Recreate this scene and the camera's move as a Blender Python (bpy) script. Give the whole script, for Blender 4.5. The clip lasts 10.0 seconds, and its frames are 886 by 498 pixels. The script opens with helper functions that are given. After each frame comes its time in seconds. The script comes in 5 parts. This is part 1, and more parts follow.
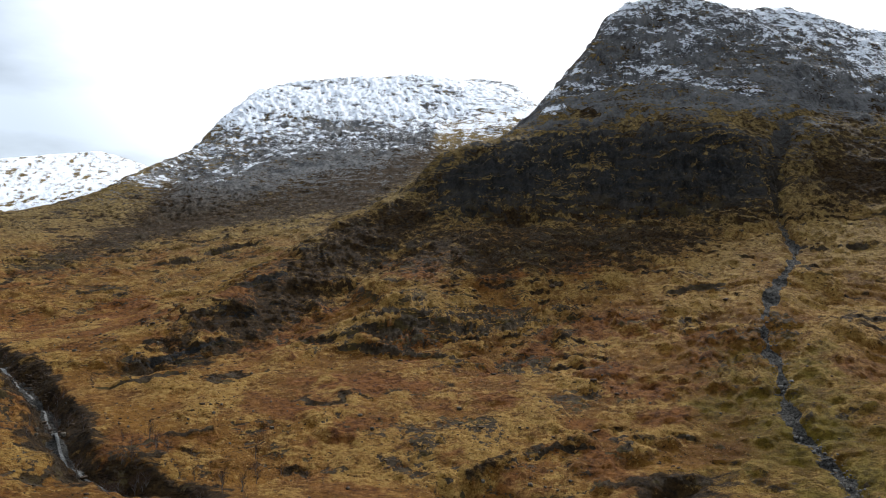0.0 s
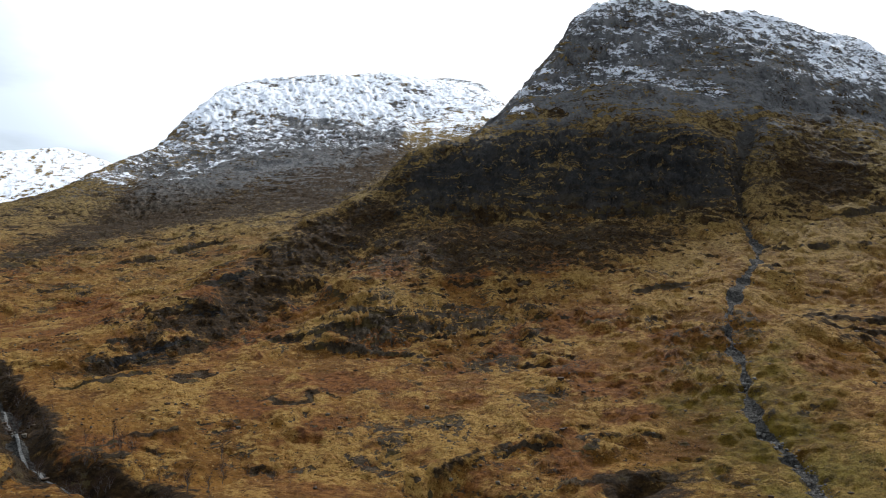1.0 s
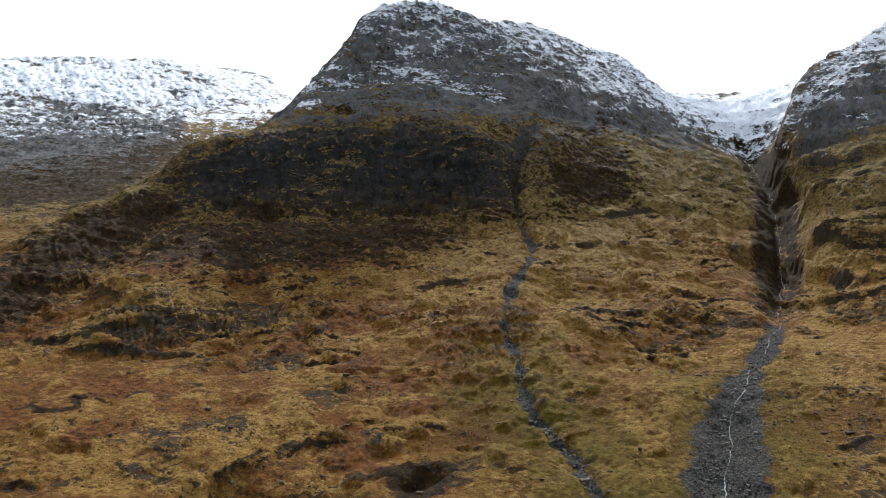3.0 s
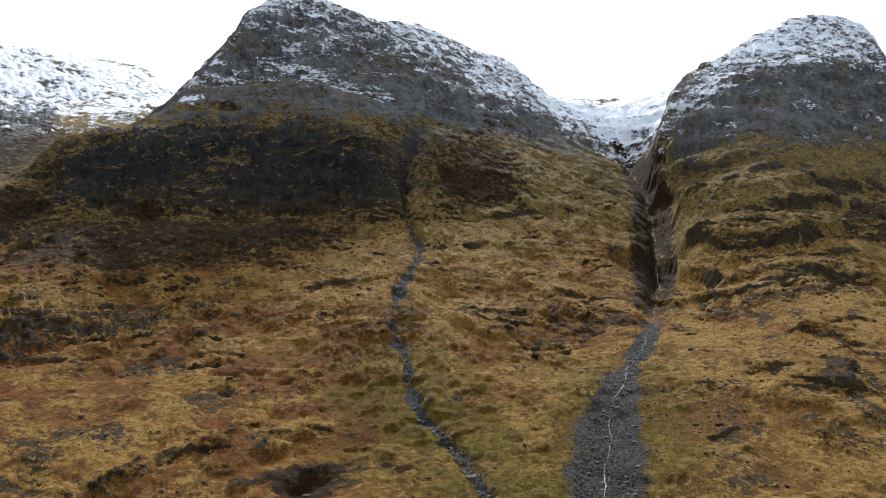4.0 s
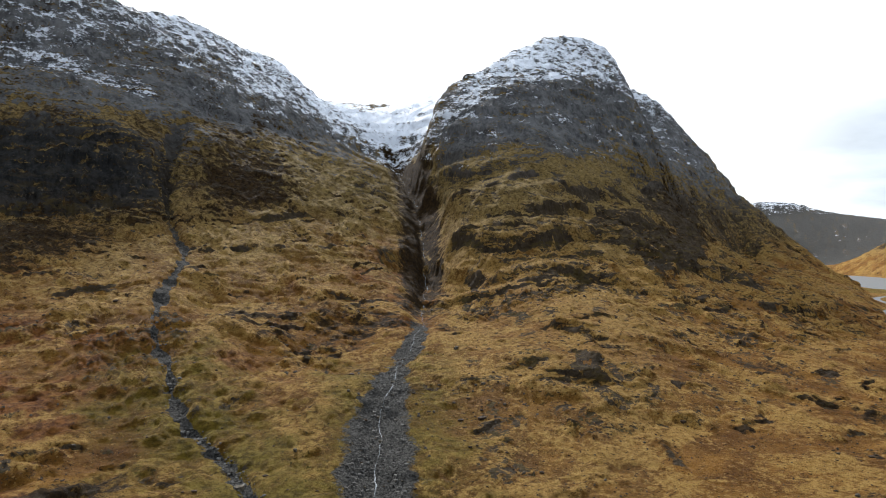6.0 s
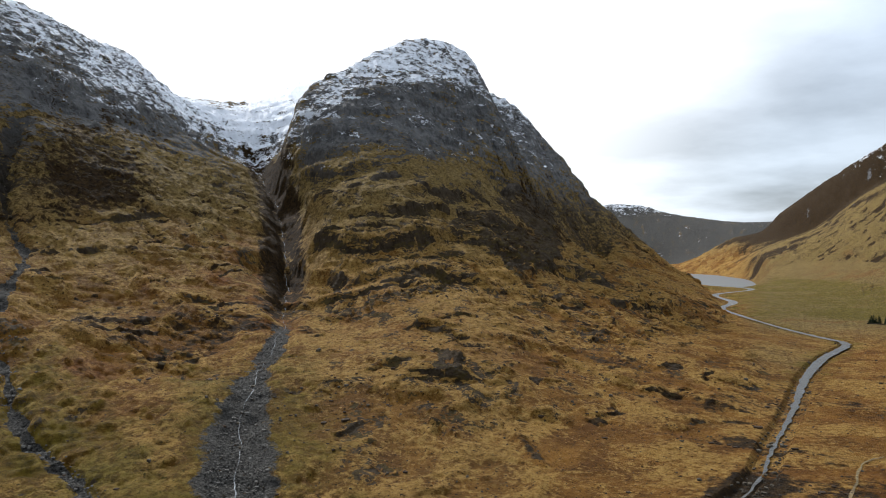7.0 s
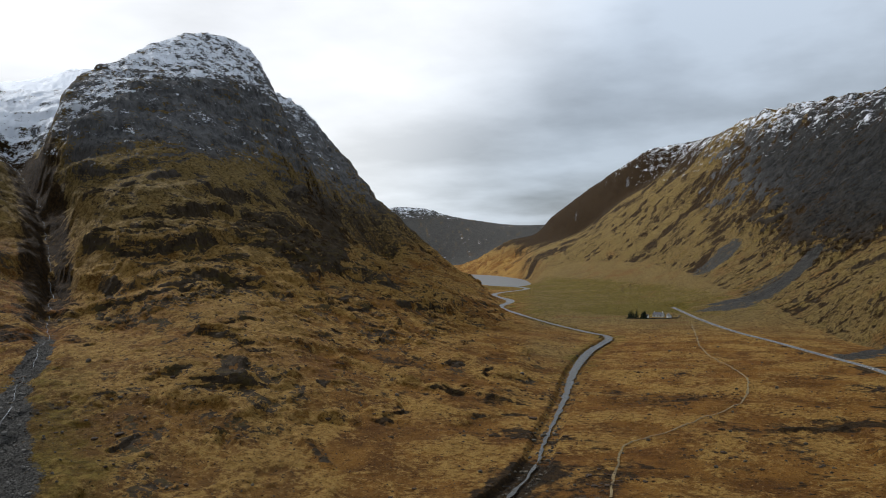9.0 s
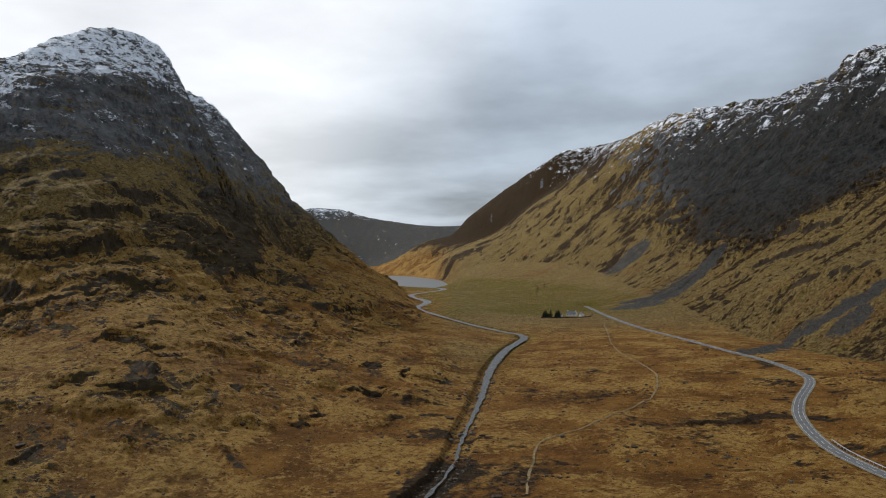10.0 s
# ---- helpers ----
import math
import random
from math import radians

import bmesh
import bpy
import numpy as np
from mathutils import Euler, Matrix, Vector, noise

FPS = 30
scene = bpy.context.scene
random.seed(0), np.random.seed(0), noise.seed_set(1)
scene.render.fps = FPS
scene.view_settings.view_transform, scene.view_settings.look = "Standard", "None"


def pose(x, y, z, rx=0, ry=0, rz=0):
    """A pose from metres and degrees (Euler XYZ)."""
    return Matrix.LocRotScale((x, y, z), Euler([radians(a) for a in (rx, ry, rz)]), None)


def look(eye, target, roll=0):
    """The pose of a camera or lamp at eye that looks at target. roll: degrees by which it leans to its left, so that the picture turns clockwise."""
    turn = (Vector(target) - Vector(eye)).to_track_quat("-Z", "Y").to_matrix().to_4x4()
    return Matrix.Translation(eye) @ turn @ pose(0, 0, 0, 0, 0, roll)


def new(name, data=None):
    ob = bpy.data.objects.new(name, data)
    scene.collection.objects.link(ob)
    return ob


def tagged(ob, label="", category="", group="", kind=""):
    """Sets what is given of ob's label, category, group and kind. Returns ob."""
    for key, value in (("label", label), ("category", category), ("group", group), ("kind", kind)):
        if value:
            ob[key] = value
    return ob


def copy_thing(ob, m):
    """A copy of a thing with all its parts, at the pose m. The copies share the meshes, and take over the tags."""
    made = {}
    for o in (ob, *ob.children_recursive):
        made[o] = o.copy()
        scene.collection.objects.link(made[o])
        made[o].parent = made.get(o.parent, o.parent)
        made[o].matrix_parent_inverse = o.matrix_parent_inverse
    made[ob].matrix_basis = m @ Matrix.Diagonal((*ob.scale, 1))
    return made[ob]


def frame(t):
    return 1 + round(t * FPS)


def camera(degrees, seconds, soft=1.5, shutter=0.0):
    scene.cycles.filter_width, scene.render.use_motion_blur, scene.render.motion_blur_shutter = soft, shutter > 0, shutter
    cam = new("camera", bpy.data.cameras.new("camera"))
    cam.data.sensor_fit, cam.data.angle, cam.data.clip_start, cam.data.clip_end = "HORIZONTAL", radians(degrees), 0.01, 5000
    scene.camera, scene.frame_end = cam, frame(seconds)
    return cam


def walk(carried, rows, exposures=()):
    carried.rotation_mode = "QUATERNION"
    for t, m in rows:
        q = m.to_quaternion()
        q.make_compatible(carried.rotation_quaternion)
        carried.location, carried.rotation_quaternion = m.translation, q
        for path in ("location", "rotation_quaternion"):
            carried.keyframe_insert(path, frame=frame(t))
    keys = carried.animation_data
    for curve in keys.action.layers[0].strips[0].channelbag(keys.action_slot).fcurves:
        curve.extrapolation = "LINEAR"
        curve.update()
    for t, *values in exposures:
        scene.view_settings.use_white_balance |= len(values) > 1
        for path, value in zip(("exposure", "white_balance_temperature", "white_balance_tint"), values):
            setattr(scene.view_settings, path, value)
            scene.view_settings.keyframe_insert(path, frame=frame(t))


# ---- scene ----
cam = camera(56.0, 10.0, 1.0)
EYE = (0, 0, 190)
PATH = [  # seconds, yaw, pitch, roll
    (0.0, 0.01, 0.45, 0.75), (0.5, -0.08, 0.40, 0.70), (1.0, -2.17, 0.34, 0.64), (1.5, -5.22, 0.27, 0.69),
    (2.0, -9.38, 0.20, 0.54), (2.5, -13.19, 0.10, 0.38), (4.0, -24.47, -0.01, 0.11), (4.5, -28.63, 0.08, 0.17),
    (5.0, -32.13, 0.10, 0.10), (5.5, -35.87, 0.14, 0.11), (7.0, -49.55, 0.18, 0.38), (7.5, -53.94, 0.20, 0.45),
    (8.0, -56.90, 0.22, 0.45), (8.5, -60.25, 0.23, 0.48), (9.0, -64.13, 0.20, 0.60), (9.5, -67.33, 0.20, 0.75),
    (10.0, -69.86, 0.20, 0.87),
]
EXPOSURES = [(t, stops, 6180, 10) for t, stops in ((0.0, 0.48), (2.5, 0.6), (5.0, 0.78), (6.5, 0.58), (8.0, 0.1), (10.0, -0.13))]
walk(cam, [(t, pose(*EYE, 90 + p, r, y)) for t, y, p, r in PATH], EXPOSURES)

# ---- light: overcast sky, brightest round the hidden sun ----
SUN_AZ, SUN_EL = radians(24), radians(33)
SUN_DIR = Vector((math.sin(SUN_AZ) * math.cos(SUN_EL), math.cos(SUN_AZ) * math.cos(SUN_EL), math.sin(SUN_EL)))


def make_world():
    w = bpy.data.worlds.new("overcast_sky")
    w.use_nodes = True
    scene.world = w
    nt = w.node_tree
    nt.nodes.clear()
    N, L = nt.nodes.new, nt.links.new
    out, bg = N("ShaderNodeOutputWorld"), N("ShaderNodeBackground")
    sky = N("ShaderNodeTexSky")
    sky.sky_type, sky.sun_disc = "NISHITA", False
    sky.sun_elevation, sky.sun_rotation = SUN_EL, SUN_AZ
    dim = N("ShaderNodeVectorMath")
    dim.operation = "SCALE"
    dim.inputs["Scale"].default_value = 0.1
    L(sky.outputs[0], dim.inputs[0])
    tc = N("ShaderNodeTexCoord")
    sep = N("ShaderNodeSeparateXYZ")
    L(tc.outputs["Generated"], sep.inputs[0])
    # clouds lie in a flat layer: divide by height
    hgt = N("ShaderNodeMath")
    hgt.operation = "ADD"
    hgt.inputs[1].default_value = 0.16
    L(sep.outputs["Z"], hgt.inputs[0])
    flat = N("ShaderNodeVectorMath")
    flat.operation = "DIVIDE"
    comb = N("ShaderNodeCombineXYZ")
    for k in range(3):
        L(hgt.outputs[0], comb.inputs[k])
    L(tc.outputs["Generated"], flat.inputs[0])
    L(comb.outputs[0], flat.inputs[1])
    n1 = N("ShaderNodeTexNoise")
    n1.inputs["Scale"].default_value, n1.inputs["Detail"].default_value, n1.inputs["Roughness"].default_value = 0.9, 7, 0.5
    L(flat.outputs[0], n1.inputs["Vector"])
    # glow of thin cloud towards the sun
    dot = N("ShaderNodeVectorMath")
    dot.operation = "DOT_PRODUCT"
    dot.inputs[1].default_value = SUN_DIR
    L(tc.outputs["Generated"], dot.inputs[0])
    glow = N("ShaderNodeMapRange")
    glow.interpolation_type = "SMOOTHSTEP"
    for i, v in ((1, 0.60), (2, 0.78), (3, 0.0), (4, 1.0)):
        glow.inputs[i].default_value = v
    L(dot.outputs["Value"], glow.inputs[0])
    body = N("ShaderNodeMapRange")
    for i, v in ((1, 0.36), (2, 0.64), (3, 0.28), (4, 0.66)):
        body.inputs[i].default_value = v
    L(n1.outputs["Fac"], body.inputs[0])
    # clearer air under the cloud deck
    low = N("ShaderNodeMapRange")
    low.interpolation_type = "SMOOTHSTEP"
    for i, v in ((1, 0.03), (2, 0.13), (3, 1.5), (4, 1.0)):
        low.inputs[i].default_value = v
    L(sep.outputs["Z"], low.inputs[0])
    deck = N("ShaderNodeMath")
    deck.operation = "MULTIPLY"
    L(body.outputs[0], deck.inputs[0])
    L(low.outputs[0], deck.inputs[1])
    # an overcast sky is brighter overhead
    rise = N("ShaderNodeMath")
    rise.operation = "MULTIPLY_ADD"
    rise.use_clamp = False
    rise.inputs[1].default_value, rise.inputs[2].default_value = 1.5, 0.8
    L(sep.outputs["Z"], rise.inputs[0])
    full = N("ShaderNodeMath")
    full.operation = "MULTIPLY"
    L(deck.outputs[0], full.inputs[0])
    L(rise.outputs[0], full.inputs[1])
    lum = N("ShaderNodeMath")
    lum.operation = "MULTIPLY_ADD"
    lum.inputs[1].default_value = 0.6
    L(glow.outputs[0], lum.inputs[0])
    L(full.outputs[0], lum.inputs[2])
    tint = N("ShaderNodeMix")
    tint.data_type = "RGBA"
    tint.inputs[6].default_value, tint.inputs[7].default_value = (0.86, 0.95, 1.05, 1), (1.0, 0.99, 0.97, 1)
    L(glow.outputs[0], tint.inputs[0])
    cloud = N("ShaderNodeVectorMath")
    cloud.operation = "SCALE"
    L(tint.outputs[2], cloud.inputs[0])
    L(lum.outputs[0], cloud.inputs["Scale"])
    mix = N("ShaderNodeMix")
    mix.data_type = "RGBA"
    mix.inputs[0].default_value = 0.88
    L(dim.outputs[0], mix.inputs[6])
    L(cloud.outputs[0], mix.inputs[7])
    L(mix.outputs[2], bg.inputs[0])
    L(bg.outputs[0], out.inputs[0])


make_world()
sun = new("sun", bpy.data.lights.new("sun", "SUN"))
sun.data.energy, sun.data.angle, sun.data.color = 3.0, radians(4), (1.0, 0.96, 0.9)
sun.matrix_basis = look(SUN_DIR * 100, (0, 0, 0))


# ---- materials ----
class Nodes:
    """Short hands for building a node material."""

    def __init__(self, name):
        self.mat = bpy.data.materials.new(name)
        self.mat.use_nodes = True
        self.nt = self.mat.node_tree
        self.bsdf = self.nt.nodes["Principled BSDF"]
        self.coord = self.nt.nodes.new("ShaderNodeTexCoord").outputs["Object"]

    def put(self, socket, value):
        if isinstance(value, bpy.types.NodeSocket):
            self.nt.links.new(value, socket)
        else:
            socket.default_value = (*value, 1) if isinstance(value, tuple) and len(value) == 3 and socket.type == "RGBA" else value

    def noise(self, scale, detail=4, rough=0.55, stretch=None, distort=0.0):
        n = self.nt.nodes.new("ShaderNodeTexNoise")
        v = self.coord
        if stretch:
            m = self.nt.nodes.new("ShaderNodeVectorMath")
            m.operation = "MULTIPLY"
            m.inputs[1].default_value = stretch
            self.put(m.inputs[0], v)
            v = m.outputs[0]
        self.put(n.inputs["Vector"], v)
        n.inputs["Scale"].default_value, n.inputs["Detail"].default_value, n.inputs["Roughness"].default_value = scale, detail, rough
        n.inputs["Distortion"].default_value = distort
        return n.outputs["Fac"]

    def cells(self, scale, feature="F1", out="Distance", stretch=None):
        n = self.nt.nodes.new("ShaderNodeTexVoronoi")
        n.feature = feature
        v = self.coord
        if stretch:
            m = self.nt.nodes.new("ShaderNodeVectorMath")
            m.operation = "MULTIPLY"
            m.inputs[1].default_value = stretch
            self.put(m.inputs[0], v)
            v = m.outputs[0]
        self.put(n.inputs["Vector"], v)
        n.inputs["Scale"].default_value = scale
        return n.outputs[out]

    def attr(self, name):
        n = self.nt.nodes.new("ShaderNodeAttribute")
        n.attribute_name = name
        return n.outputs["Fac"]

    def math(self, op, a, b=0.0, c=0.0):
        n = self.nt.nodes.new("ShaderNodeMath")
        n.operation = op
        for s, v in zip(n.inputs, (a, b, c)):
            self.put(s, v)
        return n.outputs[0]

    def ramp(self, v, lo, hi, a=0.0, b=1.0, smooth=True):
        n = self.nt.nodes.new("ShaderNodeMapRange")
        n.interpolation_type = "SMOOTHSTEP" if smooth else "LINEAR"
        for s, x in zip(n.inputs, (v, lo, hi, a, b)):
            self.put(s, x)
        return n.outputs[0]

    def mix(self, f, a, b):
        n = self.nt.nodes.new("ShaderNodeMix")
        n.data_type = "RGBA"
        self.put(n.inputs[0], f)
        self.put(n.inputs[6], a)
        self.put(n.inputs[7], b)
        return n.outputs[2]

    def bump(self, height, strength=0.5, distance=1.0):
        n = self.nt.nodes.new("ShaderNodeBump")
        n.inputs["Strength"].default_value, n.inputs["Distance"].default_value = strength, distance
        self.put(n.inputs["Height"], height)
        self.nt.links.new(n.outputs[0], self.bsdf.inputs["Normal"])

    def done(self, color, rough=0.9, spec=0.3, metal=0.0):
        self.put(self.bsdf.inputs["Base Color"], color)
        self.put(self.bsdf.inputs["Roughness"], rough)
        self.put(self.bsdf.inputs["Specular IOR Level"], spec)
        self.put(self.bsdf.inputs["Metallic"], metal)
        return self.mat


def hill_material():
    """Winter hillside: tawny grass, rust bracken, green flush, heather, bedded rock, scree, patchy snow."""
    m = Nodes("hillside")
    sep = m.nt.nodes.new("ShaderNodeSeparateXYZ")
    m.put(sep.inputs[0], m.coord)
    mid, fine = m.noise(0.05, 6, 0.68), m.noise(0.3, 7, 0.75)
    grain = m.noise(1.3, 4, 0.72)
    # rock beds that follow the hill: steep dark risers, and shelves above them that hold grass or snow
    warp = m.math("ADD", m.math("MULTIPLY", m.noise(0.011, 5, 0.6), 52.0), m.math("MULTIPLY", m.noise(0.085, 6, 0.68), 11.0))
    level = m.math("ADD", sep.outputs["Z"], warp)

    def bed(period):
        saw = m.math("FRACT", m.math("DIVIDE", level, period))
        return saw, m.math("MULTIPLY", m.ramp(saw, 0.56, 0.66), m.ramp(saw, 0.99, 0.93)), m.ramp(saw, 0.42, 0.04)
    saw_a, riser_a, shelf_a = bed(9.5)
    saw_b, riser_b, shelf_b = bed(3.3)
    where_a, where_b = m.ramp(m.noise(0.021, 6, 0.7), 0.49, 0.57), m.ramp(m.noise(0.043, 6, 0.7), 0.51, 0.58)
    broken = m.ramp(m.noise(0.35, 5, 0.7), 0.36, 0.5)
    ledge = m.attr("ledge")
    riser = m.math("MULTIPLY", m.math("MULTIPLY", m.math("MAXIMUM", m.math("MULTIPLY", riser_a, where_a), m.math("MULTIPLY", m.math("MULTIPLY", riser_b, where_b), 0.85)), broken), ledge)
    shelf = m.math("MULTIPLY", m.math("MAXIMUM", m.math("MULTIPLY", shelf_a, where_a), m.math("MULTIPLY", shelf_b, where_b)), ledge)
    # grass
    grass = m.mix(m.ramp(mid, 0.36, 0.62), (0.138, 0.057, 0.008), (0.28, 0.132, 0.022))
    straw = m.mix(m.ramp(fine, 0.4, 0.6), (0.29, 0.153, 0.030), (0.46, 0.275, 0.074))
    # shelves go paler: light on the ledge tops is put into the straw
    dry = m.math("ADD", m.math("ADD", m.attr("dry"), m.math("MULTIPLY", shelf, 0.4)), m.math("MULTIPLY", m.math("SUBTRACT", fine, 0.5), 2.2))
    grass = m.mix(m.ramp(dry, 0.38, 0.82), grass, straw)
    grass = m.mix(m.ramp(fine, 0.43, 0.32), grass, (0.07, 0.034, 0.008))
    grass = m.mix(m.ramp(grain, 0.46, 0.38, 0.0, 0.7), grass, (0.045, 0.023, 0.006))
    # high grass, greyed and dulled to paint in the haze
    hazy_bent = m.mix(m.ramp(fine, 0.38, 0.62), (0.092, 0.067, 0.022), (0.285, 0.205, 0.078))
    grass = m.mix(m.math("MULTIPLY", m.attr("alpine_haze"), 0.85), grass, hazy_bent)
    speck = m.noise(0.55, 4, 0.6)
    grass = m.mix(m.ramp(speck, 0.38, 0.33), grass, (0.026, 0.015, 0.005))
    grass = m.mix(m.ramp(speck, 0.61, 0.69), grass, (0.42, 0.252, 0.076))
    bracken = m.mix(m.ramp(fine, 0.38, 0.6), (0.085, 0.029, 0.006), (0.25, 0.098, 0.020))
    col = m.mix(m.math("MULTIPLY", m.attr("bracken"), m.ramp(m.noise(0.028, 8, 0.68), 0.47, 0.56)), grass, bracken)
    green = m.mix(m.ramp(fine, 0.38, 0.62), (0.062, 0.050, 0.004), (0.18, 0.138, 0.016))
    col = m.mix(m.ramp(m.math("ADD", m.attr("green"), m.math("MULTIPLY", m.math("SUBTRACT", mid, 0.5), 1.6)), 0.25, 0.95, 0, 0.85), col, green)
    heath = m.mix(m.ramp(fine, 0.35, 0.7), (0.015, 0.009, 0.004), (0.074, 0.041, 0.012))
    spots = m.noise(0.16, 7, 0.72)
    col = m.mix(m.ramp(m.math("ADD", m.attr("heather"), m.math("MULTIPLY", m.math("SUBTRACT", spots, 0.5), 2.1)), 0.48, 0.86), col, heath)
    # rock: brown and mossy low down, clean grey paled for haze on the heights, wet cliffs blackened for shade
    rockn = m.noise(0.14, 8, 0.72, (1, 1, 0.45))
    streak = m.noise(0.45, 5, 0.65, (1, 1, 0.09))
    tone = m.math("ADD", m.math("MULTIPLY", rockn, 0.5), m.math("MULTIPLY", streak, 0.25))
    tone = m.math("ADD", tone, m.math("MULTIPLY", m.noise(0.03, 6, 0.65, (1, 1, 1.6)), 0.3))
    low_rock = m.mix(m.ramp(tone, 0.36, 0.64), (0.016, 0.011, 0.006), (0.095, 0.068, 0.040))
    # grey rock of the heights, its colour lightened to carry haze
    high_rock = m.mix(m.ramp(tone, 0.36, 0.64), (0.036, 0.037, 0.039), (0.225, 0.223, 0.222))
    rock = m.mix(m.ramp(sep.outputs["Z"], 240, 330), low_rock, high_rock)
    # wet dark rock, taken further down to paint shade on the cliffs
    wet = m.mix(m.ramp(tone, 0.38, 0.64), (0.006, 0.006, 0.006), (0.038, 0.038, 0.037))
    rock = m.mix(m.math("MULTIPLY", m.attr("crag_shade"), m.ramp(m.noise(0.03, 6, 0.7), 0.3, 0.55, 0.8, 1.0)), rock, wet)
    rock = m.mix(m.math("MULTIPLY", m.ramp(streak, 0.64, 0.74), m.ramp(m.attr("crag_shade"), 0, 1, 0.9, 0.25)), rock, (0.17, 0.168, 0.16))
    turf = m.mix(fine, (0.045, 0.033, 0.011), (0.13, 0.090, 0.030))
    rock = m.mix(m.math("MULTIPLY", m.ramp(m.noise(0.075, 7, 0.7, (1, 1, 2.2)), 0.50, 0.58), m.ramp(m.attr("alpine_haze"), 0.5, 1.0, 0.9, 0.12)), rock, turf)
    rf = m.math("ADD", m.attr("rock"), m.math("MULTIPLY", m.math("SUBTRACT", m.noise(0.12, 7, 0.72), 0.5), 1.7))
    rf = m.math("ADD", rf, m.math("SUBTRACT", m.math("MULTIPLY", riser, 0.8), m.math("MULTIPLY", shelf, 0.35)))
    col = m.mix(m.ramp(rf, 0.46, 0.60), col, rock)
    scree = m.mix(m.ramp(m.noise(0.9, 5, 0.75), 0.36, 0.68), (0.02, 0.019, 0.017), (0.135, 0.128, 0.115))
    sf = m.math("ADD", m.attr("scree"), m.math("MULTIPLY", m.math("SUBTRACT", m.noise(0.2, 7, 0.75), 0.5), 1.5))
    col = m.mix(m.ramp(sf, 0.44, 0.66), col, scree)
    # snow lies on the shelves and in the hollows of the rock
    patch = m.math("ADD", m.noise(0.05, 9, 0.78, (1, 1, 2.4)), m.math("MULTIPLY", m.noise(0.26, 5, 0.7, (1, 1, 1.8)), 0.6))
    saw_c = m.math("FRACT", m.math("DIVIDE", m.math("ADD", level, m.math("MULTIPLY", m.noise(0.03, 6, 0.7), 60.0)), 24.0))
    lie = m.math("SUBTRACT", m.math("MULTIPLY", m.math("MULTIPLY", m.ramp(saw_c, 0.5, 0.0), m.ramp(m.noise(0.016, 5, 0.65), 0.4, 0.6)), 0.4), 0.1)
    sn = m.math("ADD", m.attr("snow"), m.math("MULTIPLY", m.math("SUBTRACT", patch, 0.8), 2.7))
    snowf = m.math("MULTIPLY", m.ramp(m.math("ADD", sn, lie), 0.44, 0.56), m.ramp(m.attr("snow"), 0.0, 0.06))
    col = m.mix(snowf, col, (0.80, 0.83, 0.88))
    h = m.math("ADD", m.math("MULTIPLY", m.noise(0.22, 8, 0.78), 4.5), m.math("MULTIPLY", grain, 0.6))
    h = m.math("ADD", h, m.math("MULTIPLY", m.math("MULTIPLY", m.math("SUBTRACT", streak, 0.5), m.ramp(sep.outputs["Z"], 200, 300, 0.6, 1.7)), m.ramp(rf, 0.4, 0.7)))
    h = m.math("SUBTRACT", h, m.math("MULTIPLY", riser, 1.4))
    m.bump(m.math("MULTIPLY", h, m.ramp(snowf, 0, 1, 1.0, 0.35)), 1.0, 2.2)
    return m.done(col, m.ramp(snowf, 0, 1, 0.97, 0.7), 0.08)


HILL = hill_material()


def plain_material(name, dark, light, scale, rough=0.9, spec=0.2, bump=0.4, detail=6):
    """A matt surface mottled between two colours at two scales."""
    m = Nodes(name)
    a, b = m.noise(scale, detail, 0.7), m.noise(scale * 0.12, 4, 0.6)
    col = m.mix(m.ramp(m.math("ADD", m.math("MULTIPLY", a, 0.7), m.math("MULTIPLY", b, 0.3)), 0.36, 0.64), dark, light)
    m.bump(a, bump, 0.3 / scale)
    return m.done(col, rough, spec)


def water_material(name, foam, scale):
    """Moving or still water: dark, glossy, with broken white water where it runs over stones."""
    m = Nodes(name)
    n = m.noise(scale, 5, 0.6)
    f = m.ramp(m.noise(scale * 0.35, 6, 0.75), 0.72 - foam, 0.80 - foam)
    m.bump(n, 0.9, 1.2)
    return m.done(m.mix(f, (0.03, 0.03, 0.026), (0.42, 0.44, 0.45)), m.ramp(f, 0, 1, 0.4, 0.8), 0.28)


ROCK = plain_material("boulder_rock", (0.026, 0.021, 0.014), (0.12, 0.099, 0.07), 0.9)
PALE_ROCK = plain_material("stream_stones", (0.03, 0.028, 0.025), (0.165, 0.155, 0.138), 0.8)
HEATH = plain_material("heather_bush", (0.016, 0.011, 0.007), (0.065, 0.038, 0.018), 1.5)
TWIG = plain_material("birch_twigs", (0.022, 0.012, 0.008), (0.075, 0.038, 0.025), 1.2)
BARK = plain_material("birch_bark", (0.04, 0.03, 0.024), (0.2, 0.17, 0.14), 1.6)
NEEDLE = plain_material("conifer_needles", (0.008, 0.014, 0.008), (0.035, 0.05, 0.022), 1.0)
ASPHALT = plain_material("asphalt", (0.045, 0.045, 0.046), (0.10, 0.098, 0.095), 0.8, 0.85, 0.3, 0.15)
PAINT = plain_material("road_paint", (0.3, 0.3, 0.29), (0.6, 0.6, 0.58), 1.5, 0.7)
DIRT = plain_material("worn_path", (0.07, 0.047, 0.018), (0.2, 0.14, 0.06), 0.4)
GRAVEL = plain_material("gravel_verge", (0.07, 0.062, 0.045), (0.2, 0.175, 0.13), 1.4)
WALL_WHITE = plain_material("limewash", (0.62, 0.62, 0.60), (0.82, 0.82, 0.80), 0.7)
SLATE = plain_material("slate_roof", (0.035, 0.037, 0.042), (0.10, 0.10, 0.11), 1.2, 0.6)
